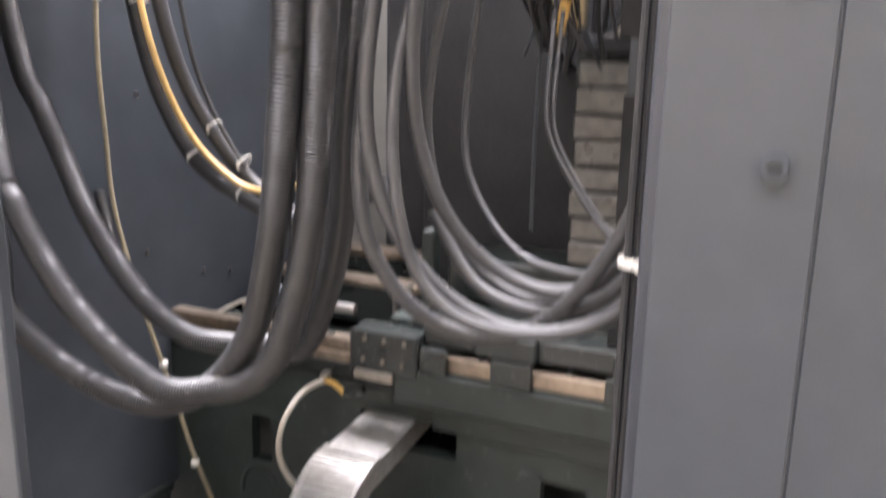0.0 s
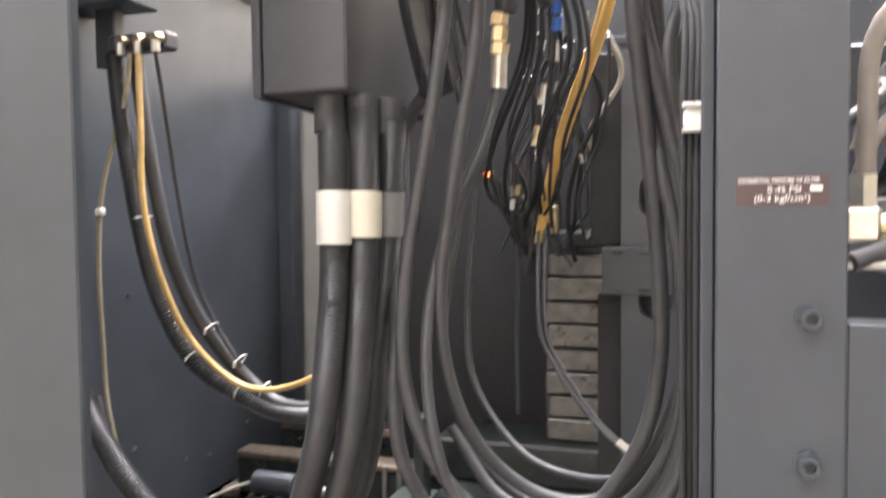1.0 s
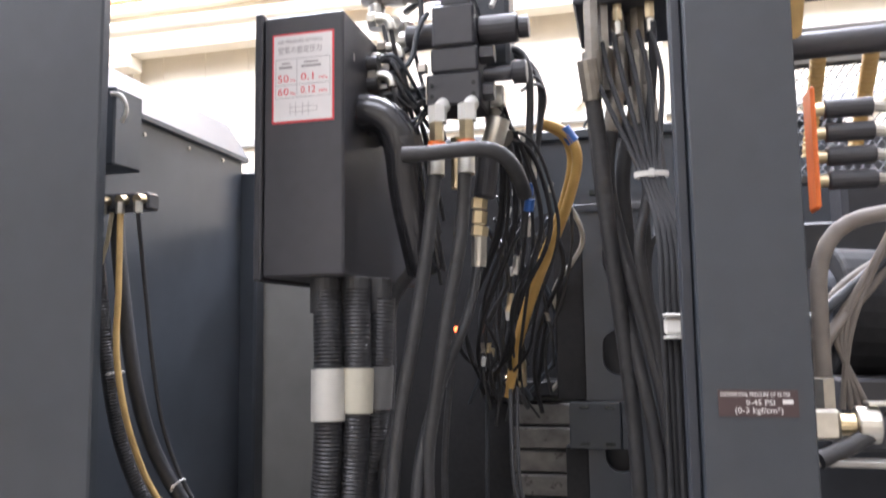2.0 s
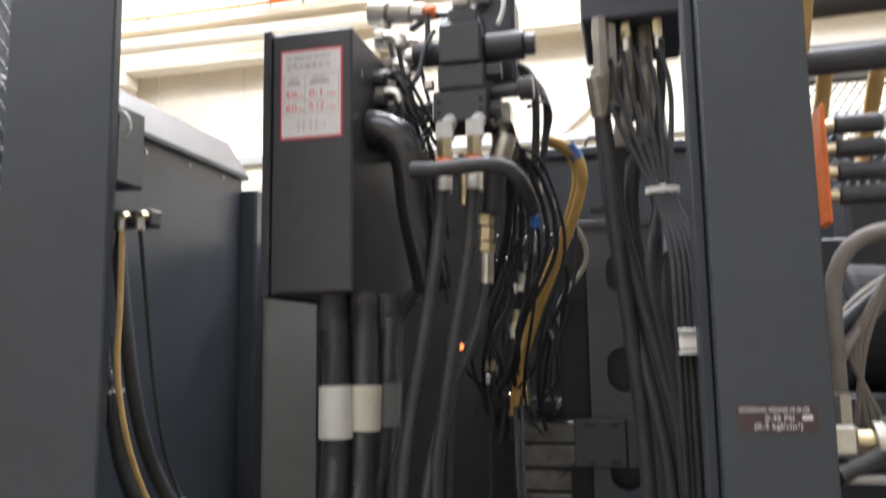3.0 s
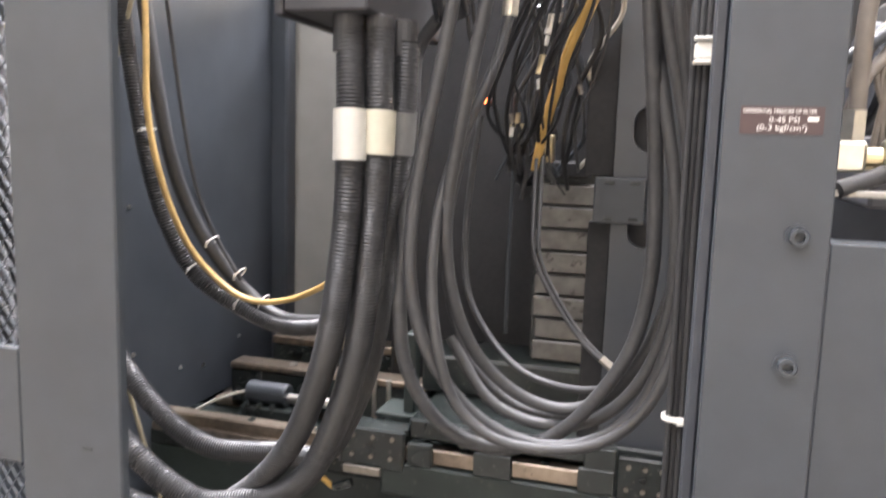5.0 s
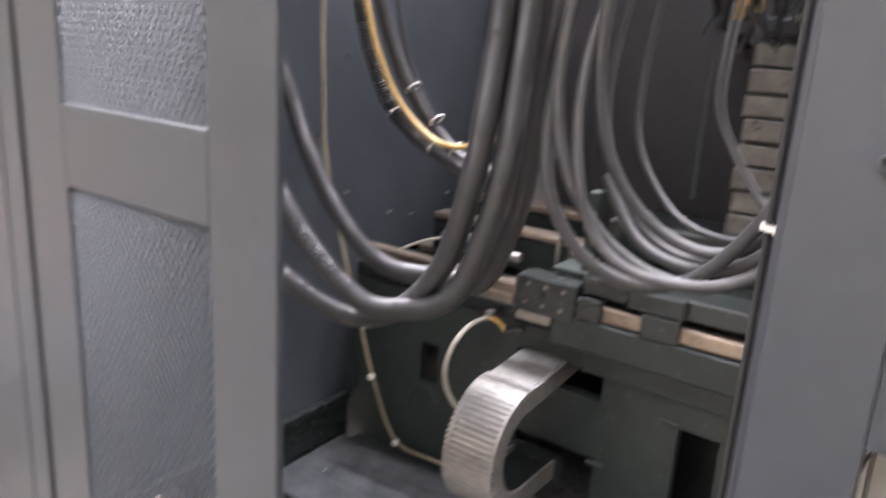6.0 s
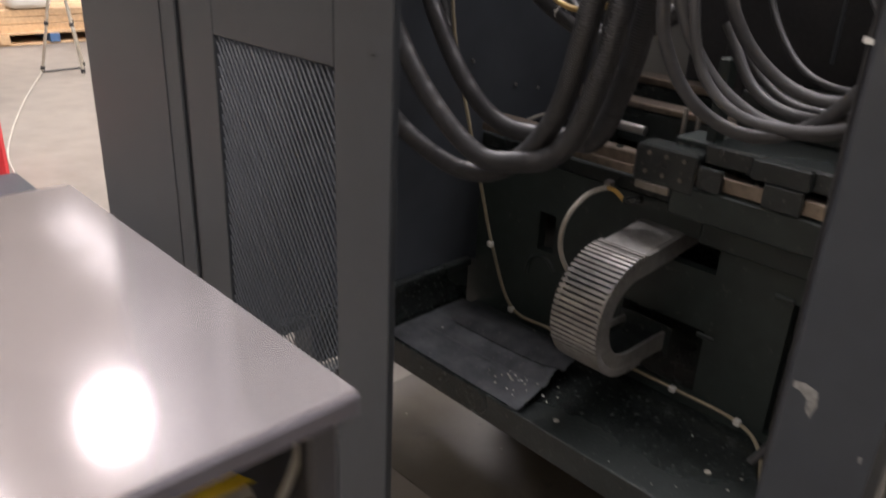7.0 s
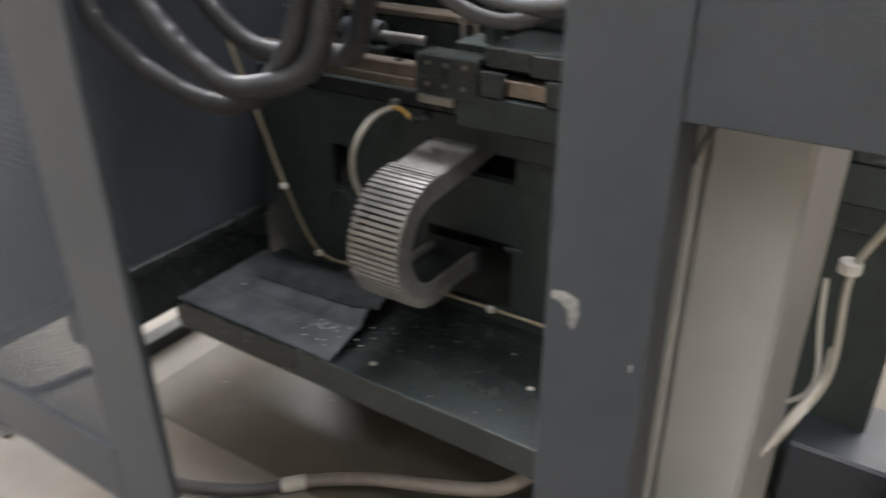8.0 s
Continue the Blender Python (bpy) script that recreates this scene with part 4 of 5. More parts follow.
H2 = [(-0.327, 0.843, 1.940), (-0.339, 0.842, 1.832), (-0.356, 0.841, 1.728), (-0.374, 0.837, 1.628), (-0.387, 0.831, 1.533), (-0.389, 0.826, 1.447), (-0.376, 0.828, 1.370), (-0.348, 0.838, 1.304), (-0.301, 0.852, 1.247), (-0.235, 0.865, 1.212), (-0.162, 0.871, 1.213), (-0.097, 0.872, 1.253), (-0.061, 0.868, 1.320), (-0.041, 0.861, 1.405), (-0.033, 0.852, 1.500), (-0.039, 0.841, 1.600), (-0.060, 0.831, 1.701), (-0.084, 0.820, 1.799), (-0.100, 0.810, 1.894), (-0.085, 0.800, 1.990)]
H3 = [(-0.286, 0.842, 1.940), (-0.296, 0.848, 1.831), (-0.317, 0.853, 1.727), (-0.335, 0.858, 1.626), (-0.350, 0.862, 1.529), (-0.348, 0.870, 1.440), (-0.331, 0.884, 1.365), (-0.298, 0.903, 1.301), (-0.245, 0.920, 1.256), (-0.184, 0.928, 1.242), (-0.131, 0.926, 1.264), (-0.087, 0.917, 1.323), (-0.055, 0.905, 1.407), (-0.038, 0.890, 1.507), (-0.037, 0.875, 1.613), (-0.054, 0.860, 1.719), (-0.077, 0.846, 1.817), (-0.080, 0.832, 1.905), (-0.057, 0.820, 1.990)]
H4 = [(-0.351, 0.993, 1.688), (-0.365, 0.989, 1.602), (-0.380, 0.985, 1.518), (-0.385, 0.981, 1.436), (-0.370, 0.977, 1.358), (-0.337, 0.973, 1.286), (-0.270, 0.969, 1.230), (-0.196, 0.960, 1.222), (-0.126, 0.944, 1.247), (-0.079, 0.923, 1.303), (-0.049, 0.900, 1.381), (-0.034, 0.874, 1.475), (-0.033, 0.848, 1.578), (-0.048, 0.822, 1.688), (-0.064, 0.796, 1.800)]
H5 = [(-0.292, 0.947, 1.800), (-0.304, 0.917, 1.721), (-0.334, 0.887, 1.635), (-0.358, 0.860, 1.542), (-0.362, 0.839, 1.441), (-0.348, 0.827, 1.347), (-0.320, 0.824, 1.269), (-0.266, 0.828, 1.225), (-0.193, 0.835, 1.217), (-0.121, 0.841, 1.235), (-0.069, 0.845, 1.288), (-0.041, 0.846, 1.366), (-0.030, 0.844, 1.459), (-0.031, 0.840, 1.562), (-0.044, 0.834, 1.670), (-0.059, 0.829, 1.779)]
H6 = [(-0.387, 1.180, 1.665), (-0.394, 1.159, 1.557), (-0.395, 1.137, 1.456), (-0.382, 1.114, 1.367), (-0.338, 1.089, 1.301), (-0.278, 1.060, 1.255), (-0.207, 1.028, 1.244), (-0.137, 0.993, 1.259), (-0.084, 0.958, 1.308), (-0.049, 0.922, 1.383), (-0.035, 0.887, 1.475), (-0.037, 0.852, 1.578), (-0.049, 0.818, 1.686), (-0.067, 0.783, 1.796)]
H7 = [(-0.296, 1.243, 1.594), (-0.286, 1.186, 1.462), (-0.275, 1.171, 1.411), (-0.236, 1.159, 1.349), (-0.184, 1.149, 1.285), (-0.119, 1.14, 1.235)]
H4 += [(-0.047, 0.815, 1.90), (-0.068, 0.82, 2.0)]
H5 += [(-0.036, 0.81, 1.87), (-0.046, 0.815, 2.0)]
H6 += [(-0.052, 0.815, 1.88), (-0.093, 0.82, 2.0)]
for pts, r, rib, lab in ((H1, 0.0102, 0.0006, "black rubber hose in a spiral wrap hanging in a wide loop"), (H2, 0.0092, 0.0, "smooth black rubber hydraulic hose hanging in a loop"),
                         (H3, 0.0092, 0.0, "smooth black rubber hydraulic hose hanging in a loop"), (H4, 0.0068, 0.0009, "thin black hose in a spiral wrap behind the loop"),
                         (H5, 0.0075, 0.0, "black rubber hydraulic hose from a plated ferrule"), (H6, 0.0056, 0.0, "thin black rubber hose hanging behind the loop")):
    hh = thing("hydraulic_hose", pts[0], lab, "hose", "hanging hoses")
    part("tube", tube(pts, r, 14, ribs=rib, pitch=0.0105), RUBBER, hh, smooth=True)
    end, way = Vector(pts[-1]), (Vector(pts[-2]) - Vector(pts[-1])).normalized()
    part("crimped_sleeve", cyl(end - way * 0.004, end + way * 0.045, r * 1.2, 14, bev=0.001), FERRULE, hh, "dull crimped steel sleeve")
for d in (0.0, 0.011):
    sl = thing("sleeved_cable", (H7[0][0] + d, H7[0][1], H7[0][2]), "thin black cable with a clear shrink sleeve at its end", "cable", "sleeved cables")
    line = [(x + d * (1 - k / len(H7)), y + 0.4 * d, z + 0.3 * d) for k, (x, y, z) in enumerate(H7)]
    part("cable", tube(line, 0.0036, 10), RUBBER, sl, smooth=True)
    part("sleeve", tube([Vector(line[-2]).lerp(Vector(line[-1]), 0.45), line[-1]], 0.0044, 10), FERRULE, sl, "shiny clear sleeve", True)
# ---- upper right terminal box and its hoses ----
ub = thing("terminal_box", (-0.07, 0.85, 2.1), "dark grey terminal box with brass hose fittings below", "junction box")
part("body", box(-0.134, -0.004, 0.784, 0.95, 2.107, 2.5, 0.003), PAINT_DARK, ub)
for fx in (-0.116, -0.080, -0.041):
    part("brass_fitting", hexnut((fx, 0.80, 2.106), (fx, 0.80, 2.085), 0.0065), BRASS, ub)
    part("sleeve", cyl((fx, 0.80, 2.0845), (fx, 0.80, 2.068), 0.005, 10), ZINC, ub)
for fx, fy in ((-0.110, 0.84), (-0.068, 0.84)):
    part("hose_nut", hexnut((fx, fy, 2.106), (fx, fy, 2.07), 0.012), ZINC, ub)
for fx, fy, z0, z1 in ((-0.112, 0.78, 2.04, 1.985), (-0.100, 0.80, 2.05, 1.995), (-0.08, 0.82, 2.05, 1.985), (-0.056, 0.82, 2.05, 1.985)):
    part("hose_ferrule", cyl((fx, fy, z0), (fx, fy, z1), 0.0125, 14), FERRULE, ub)
    part("hose_end", cyl((fx, fy, 2.106), (fx, fy, z0 + 0.0005), 0.0095, 6), FERRULE, ub)
for k in range(6):
    sx = -0.116 + 0.015 * k
    ex = -0.047 + 0.0056 * k
    hose("air_tube", [(sx, 0.80, 2.07), (sx + 0.01, 0.765, 2.0), (-0.060 + 0.004 * k, 0.70, 1.869), (ex, 0.655, 1.80), (ex, 0.622, 1.717), (ex, 0.60 + 0.004 * (k % 2), 1.55), (ex + 0.001, 0.592 + 0.004 * (k % 2), 1.365), (ex, 0.60, 1.1), (ex - 0.004, 0.62, 0.85), (ex - 0.01, 0.70, 0.60)],
         0.0031, TUBE, "thin black air tube running down the post", "tube", "air tubes", n=8)
def tie_band(name, c, rx, ry, h, mat, label, category, group, thick=0.0014):
    bm = bmesh.new()
    n = 20
    rings = []
    for k in range(n):
        a = 2 * math.pi * k / n
        e = Vector((math.cos(a), math.sin(a), 0))
        rings.append([bm.verts.new((c[0] + (rx + t) * e.x, c[1] + (ry + t) * e.y, c[2] + s * h / 2)) for t, s in ((0, -1), (thick, -1), (thick, 1), (0, 1))])
    for k in range(n):
        a, b = rings[k], rings[(k + 1) % n]
        for s in range(4):
            bm.faces.new((a[s], a[(s + 1) % 4], b[(s + 1) % 4], b[s]))
    box(c[0] - 0.003, c[0] + 0.003, c[1] - ry - 0.005, c[1] - ry, c[2] - h * 0.7, c[2] + h * 0.7, 0.0005, bm)
    return single(name, bm, mat, label, category, group)
tie_band("cable_tie", (-0.050, 0.70, 1.869), 0.017, 0.010, 0.006, WHITE, "white cable tie round the air tubes", "cable tie", "white cable ties")
tie_band("cable_tie", (-0.036, 0.594, 1.365), 0.016, 0.009, 0.005, WHITE, "white cable tie round the air tubes", "cable tie", "white cable ties")
cl = thing("tube_clamp", (-0.032, 0.62, 1.70), "white plastic tube clamp on the post", "clamp")
part("body", box(-0.047, -0.0195, 0.606, 0.612, 1.6965, 1.7135, 0.003), WHITE, cl)
part("flange", box(-0.048, -0.0195, 0.601, 0.612, 1.714, 1.717, 0.001), WHITE, cl)
part("flange", box(-0.048, -0.0195, 0.601, 0.612, 1.693, 1.696, 0.001), WHITE, cl)
part("side", box(-0.019, -0.016, 0.585, 0.625, 1.692, 1.718, 0.001), WHITE, cl)

# yellow hoses, blue tape and small bundle behind the manifold
for k, pts in enumerate(([(-0.215, 1.10, 2.045), (-0.19, 1.105, 2.04), (-0.165, 1.11, 2.02), (-0.154, 1.12, 1.985), (-0.178, 1.16, 1.911), (-0.241, 1.25, 1.791), (-0.290, 1.32, 1.678), (-0.312, 1.34, 1.59)],
                         [(-0.222, 1.112, 2.045), (-0.192, 1.117, 2.04), (-0.170, 1.122, 2.018), (-0.164, 1.132, 1.985), (-0.189, 1.172, 1.908), (-0.251, 1.258, 1.788), (-0.296, 1.33, 1.675), (-0.318, 1.352, 1.57)])):
    hose("yellow_hose", pts, 0.0088 - 0.0014 * k, YELLOW, "amber yellow air hose bending down behind the manifold", "hose", "yellow hoses", n=12)
single("blue_band", cyl((-0.176, 1.108, 2.034), (-0.160, 1.114, 2.010), 0.0105, 14), BLUE, "blue tape band on the yellow hose", "tape")
random.seed(4)
for k in range(9):
    x, y = -0.255 + 0.014 * (k % 8) - 0.01, 1.02 + 0.02 * (k // 8) + random.uniform(-0.01, 0.01)
    x2 = x - 0.05 + random.uniform(-0.03, 0.02)
    hose("signal_cable", [(-0.266 + 0.004 * (k % 5), 0.955, 1.985 + 0.012 * (k % 6)), (0.5 * x - 0.13, y - 0.02, 1.96 + 0.01 * (k % 4)), (x - 0.015, y + 0.03, 1.86), (x2, y + 0.08, 1.74), (x2 - 0.03 + random.uniform(-0.02, 0.03), y + 0.22, 1.66), (-0.36 + random.uniform(-0.04, 0.06), 1.46, 1.58), (-0.40 + random.uniform(-0.02, 0.02), 1.73, 1.52)],
         random.choice((0.002, 0.003, 0.004)), TUBE, "thin signal cable in the bundle behind the manifold", "cable", "signal cables", n=7)
for k, (x, y, z) in enumerate([(-0.232, 1.02, 1.99), (-0.222, 1.05, 1.95), (-0.245, 1.03, 1.92), (-0.26, 1.1, 1.80), (-0.275, 1.12, 1.74), (-0.238, 1.08, 1.86), (-0.384, 1.454, 1.66), (-0.37, 1.46, 1.64)]):
    cn = thing("cable_connector", (x, y, z), "small plated cable connector in the bundle", "connector", "cable connectors")
    part("shell", cyl((x, y, z), (x + 0.003, y, z + 0.022), 0.006, 12), BRASS if k in (4, 6, 7) else ZINC, cn)
    part("nut", hexnut((x - 0.001, y, z - 0.008), (x, y, z), 0.0075), BRASS if k in (4, 6, 7) else STEEL, cn)
for z in (1.93, 1.905):
    single("blue_tape", cyl((-0.225, 1.03, z), (-0.228, 1.035, z - 0.018), 0.008, 12), BLUE, "blue tape wound round the cables", "tape")
random.seed(9)
for k in range(7):
    z = 2.09 - 0.014 * k
    hose("signal_cable", [(-0.414, 0.86 + 0.06 * (k % 2), z), (-0.395, 0.86, z + 0.012), (-0.375, 0.88, z - 0.02 + random.uniform(-0.02, 0.02)), (-0.362, 0.93, 2.03 + random.uniform(-0.03, 0.05)), (-0.35, 0.99, 2.0)], 0.0032, RUBBER if k % 3 else PAINT, "thin signal cable looping from the box", "cable", "signal cables", n=7)
hose("signal_cable", [(-0.325, 0.93, 2.20), (-0.35, 0.95, 2.215), (-0.38, 0.97, 2.222), (-0.415, 1.0, 2.218)], 0.006, RUBBER, "black air hose to the regulator", "cable", "signal cables")
hose("signal_cable", [(-0.352, 0.90, 2.168), (-0.368, 0.89, 2.14), (-0.37, 0.89, 2.10), (-0.385, 0.88, 2.075), (-0.41, 0.87, 2.07)], 0.004, PAINT, "thin grey cable looping from the manifold", "cable", "signal cables")
hose("signal_cable", [(-0.30, 0.96, 2.24), (-0.27, 0.94, 2.26), (-0.25, 0.94, 2.22), (-0.262, 0.93, 2.18)], 0.004, WHITE, "thin white cable on the motor", "cable", "signal cables")
for k in range(4):
    hose("signal_cable", [(-0.26 + 0.01 * k, 1.0, 2.13 - 0.02 * k), (-0.235 + 0.01 * k, 1.02, 2.135 - 0.015 * k), (-0.205 + 0.004 * k, 1.04, 2.10 - 0.01 * k), (-0.208, 1.05, 2.03), (-0.225, 1.07, 1.95)], 0.0055 - 0.0008 * k, RUBBER, "thin black cable arching beside the manifold", "cable", "signal cables", n=8)

# ---- cables along the inner side housing ----
hose("hook_cable", [(-1.091, 1.165, 2.191), (-1.074, 1.165, 2.190), (-1.061, 1.165, 2.180), (-1.051, 1.165, 2.158), (-1.056, 1.165, 2.141), (-1.064, 1.165, 2.130)], 0.0045, PALE, "short pale cable hooked over the end box", "cable")
cb = thing("connector_block", (-1.1, 1.2, 1.93), "black connector block with brass plugs on the side housing", "connector")
part("bracket", box(-1.21, -1.085, 1.205, 1.25, 2.06, 2.07, 0.002), PAINT, cb)
part("upright", box(-1.20, -1.15, 1.205, 1.235, 1.93, 2.06, 0.003), BOXPAINT, cb)
part("body", box(-1.16, -1.02, 1.195, 1.235, 1.955, 1.99, 0.004), BOXPAINT, cb)
for fx in (-1.115, -1.073, -1.032):
    part("plug", cyl((fx, 1.195, 1.975), (fx, 1.175, 1.972), 0.010, 12), BRASS, cb)
    part("gland", hexnut((fx, 1.18, 1.968), (fx, 1.18, 1.945), 0.009), ZINC, cb)
hose("flexible_conduit", [(-1.15, 1.2, 1.95), (-1.135, 1.2, 1.817), (-1.112, 1.2, 1.672), (-1.099, 1.22, 1.535), (-1.076, 1.24, 1.43), (-1.03, 1.27, 1.322), (-0.936, 1.29, 1.254), (-0.831, 1.29, 1.222), (-0.704, 1.26, 1.245), (-0.565, 1.2, 1.32)], 0.0168, CORR, "black corrugated conduit sagging along the side housing", "conduit", "side conduits", 0.0026, 0.0065, 12)
hose("flexible_conduit", [(-1.11, 1.22, 1.96), (-1.107, 1.22, 1.898), (-1.089, 1.23, 1.73), (-1.07, 1.25, 1.57), (-1.044, 1.28, 1.451), (-0.989, 1.31, 1.342), (-0.92, 1.33, 1.265), (-0.847, 1.32, 1.231), (-0.718, 1.29, 1.245), (-0.60, 1.25, 1.30)], 0.0145, RUBBER, "black smooth conduit sagging along the side housing", "conduit", "side conduits")
hose("amber_cable", [(-1.073, 1.18, 1.95), (-1.068, 1.175, 1.792), (-1.072, 1.18, 1.661), (-1.054, 1.20, 1.515), (-1.022, 1.24, 1.386), (-0.955, 1.262, 1.305), (-0.885, 1.268, 1.275), (-0.796, 1.262, 1.288), (-0.691, 1.23, 1.34), (-0.60, 1.2, 1.42)], 0.0062, AMBER, "amber cable tied along the sagging conduit", "cable")
hose("thin_cable", [(-1.032, 1.18, 1.945), (-1.043, 1.23, 1.776), (-1.037, 1.25, 1.64), (-1.024, 1.27, 1.512), (-0.995, 1.295, 1.405), (-0.94, 1.31, 1.31)], 0.0045, RUBBER, "thin black cable hanging by the conduits", "cable")
hose("pale_cable", [(-1.10, 1.19, 1.95), (-1.115, 1.195, 1.88), (-1.16, 1.195, 1.756), (-1.182, 1.19, 1.665), (-1.193, 1.19, 1.528), (-1.198, 1.20, 1.375), (-1.195, 1.21, 1.206), (-1.165, 1.25, 0.968), (-1.15, 1.30, 0.776), (-1.129, 1.34, 0.598), (-1.08, 1.387, 0.415), (-0.923, 1.387, 0.408), (-0.55, 1.387, 0.412), (-0.378, 1.387, 0.406), (-0.30, 1.34, 0.392), (-0.231, 1.2, 0.388)], 0.0046, TAN, "tan cable clipped down to the tray", "cable")
for x, y, z in ((-1.182, 1.186, 1.637), (-1.133, 1.332, 0.613), (-1.08, 1.383, 0.412), (-0.548, 1.383, 0.412), (-0.378, 1.383, 0.408), (-1.155, 1.275, 0.87)):
    single("cable_clip", box(x - 0.008, x + 0.008, y - 0.008, y + 0.009, z - 0.008, z + 0.008, 0.003), WHITE, "white plastic cable clip", "cable clip", "cable clips")
for x, y, z, tx in ((-1.089, 1.20, 1.625, 10), (-0.998, 1.288, 1.392, 45), (-0.945, 1.31, 1.322, 50), (-1.03, 1.265, 1.335, 45), (-0.93, 1.285, 1.265, 60), (-0.895, 1.325, 1.262, 60)):
    bm = bmesh.new()
    ring = [Vector((0.0175 * math.cos(a), 0.0175 * math.sin(a), 0)) for a in [2 * math.pi * k / 16 for k in range(17)]]
    m = pose(x, y, z, 0, -tx, 0)
    tube([m @ v for v in ring], 0.0018, 6, raw=True, bm=bm)
    box(x - 0.003, x + 0.003, y - 0.0205, y - 0.017, z - 0.003, z + 0.003, 0.0006, bm)
    single("cable_tie", bm, WHITE, "white cable tie round the conduits", "cable tie", "white cable ties")
hose("flexible_conduit", [(-1.19, 1.17, 1.26), (-1.156, 1.15, 1.215), (-1.109, 1.12, 1.165), (-1.02, 1.1, 1.10)], 0.0125, CORR, "black corrugated conduit end by the side housing", "conduit", "side conduits", 0.002, 0.006)
sc = thing("sensor_cable", (-0.79, 1.3, 0.86), "grey sensor cable with a yellow sleeve", "cable")
part("cable", tube([(-0.795, 1.36, 0.868), (-0.822, 1.32, 0.852), (-0.846, 1.28, 0.79), (-0.862, 1.29, 0.704), (-0.853, 1.34, 0.615), (-0.82, 1.41, 0.56)], 0.0065, 10), PALE, sc, smooth=True)
part("yellow_sleeve", tube([(-0.795, 1.36, 0.868), (-0.765, 1.35, 0.87), (-0.731, 1.341, 0.856)], 0.0055, 8), YELLOW, sc, "yellow sleeve", True)
part("clip", box(-0.803, -0.785, 1.355, 1.375, 0.862, 0.885, 0.002), STEEL, sc)
part("plug", cyl((-0.731, 1.341, 0.856), (-0.69, 1.345, 0.872), 0.010, 12), OILY, sc)
fc = thing("floor_cable", (-0.84, 1.0, 0.0), "thick grey cable with a dark tail under the tray", "cable")
part("tail", tube([(-1.22, 0.80, 0.016), (-1.05, 0.86, 0.016), (-0.93, 0.925, 0.017), (-0.865, 0.985, 0.019)], 0.015, 12), RUBBER, fc, "dark rubber tail", True)
part("collar", cyl((-0.878, 0.972, 0.019), (-0.835, 1.012, 0.022), 0.0185, 16, bev=0.003), PALE, fc)
part("cable", tube([(-0.845, 1.003, 0.021), (-0.78, 1.04, 0.035), (-0.66, 1.068, 0.075), (-0.50, 1.085, 0.125), (-0.36, 1.10, 0.18), (-0.295, 1.119, 0.24), (-0.27, 1.13, 0.28), (-0.25, 1.16, 0.33)], 0.0155, 14), PIPE, fc, smooth=True)
hose("tray_cable", [(-0.30, 1.30, 0.385), (-0.27, 1.33, 0.45), (-0.23, 1.36, 0.52), (-0.2, 1.42, 0.55)], 0.009, RUBBER, "black cable rising from the tray", "cable")

led = thing("signal_light", (-0.425, 1.38, 1.69), "small glowing orange signal light among the cables", "signal light")
part("lens", cyl((-0.425, 1.386, 1.703), (-0.425, 1.378, 1.703), 0.006, 12), LED, led)
part("housing", cyl((-0.425, 1.41, 1.703), (-0.425, 1.3865, 1.703), 0.009, 12), RUBBER, led)
part("stalk", tube([(-0.425, 1.408, 1.703), (-0.425, 1.47, 1.69), (-0.43, 1.55, 1.64), (-0.45, 1.722, 1.6)], 0.004, 8), RUBBER, led, smooth=True)

single("foot_beam", box(-1.665, -1.605, 1.06, 1.80, 0.0, 0.045, 0.004), OILY, "black steel foot beam lying under the machine", "beam")
hose("floor_hose", [(-1.98, 0.70, 0.012), (-1.85, 0.78, 0.012), (-1.735, 0.87, 0.012), (-1.70, 1.0, 0.012), (-1.64, 1.045, 0.012), (-1.5, 1.06, 0.016)], 0.012, RUBBER, "dark rubber hose lying on the floor", "hose")

# swarf on the tray
random.seed(21)
for k in range(40):
    if k < 29:
        x, y, z = random.gauss(-0.82, 0.05), random.gauss(1.12, 0.035), 0.4075
    else:
        x, y, z = random.uniform(-1.2, -0.25), random.uniform(1.06, 1.36), 0.382
        if x < -0.77:
            z = 0.406
    y = min(max(y, 1.05), 1.38)
    s = random.uniform(0.0015, 0.0036)
    bm = bmesh.new()
    bmesh.ops.create_icosphere(bm, subdivisions=1, radius=s)
    bmesh.ops.scale(bm, verts=bm.verts, vec=(1.3, 0.8, 0.35))
    bmesh.ops.translate(bm, verts=bm.verts, vec=(x, y, z))
    single("metal_chip", bm, CHIP if k % 3 else STEEL, "tiny pale chip lying on the tray", "chip", "chips on the tray")
for x, y, z, s in ((-0.674, 1.094, 0.383, 0.007), (-0.346, 1.201, 0.383, 0.007)):
    bm = bmesh.new()
    bmesh.ops.create_icosphere(bm, subdivisions=2, radius=s)
    bmesh.ops.scale(bm, verts=bm.verts, vec=(1.2, 0.9, 0.4))
    for v in bm.verts:
        v.co += 0.3 * s * noise.noise_vector(v.co * 90)
    bmesh.ops.translate(bm, verts=bm.verts, vec=(x, y, z))
    single("pale_lump", bm, CHIP, "small pale lump lying on the tray", "debris", "lumps on the tray")
for x, y in ((-1.313, 1.198), (-1.0, 1.3), (-1.5, 1.0)):
    single("floor_chip", box(x - 0.006, x + 0.006, y - 0.004, y + 0.004, 0, 0.004, 0.001), CHIP, "small pale chip on the floor", "chip", "chips on the floor")

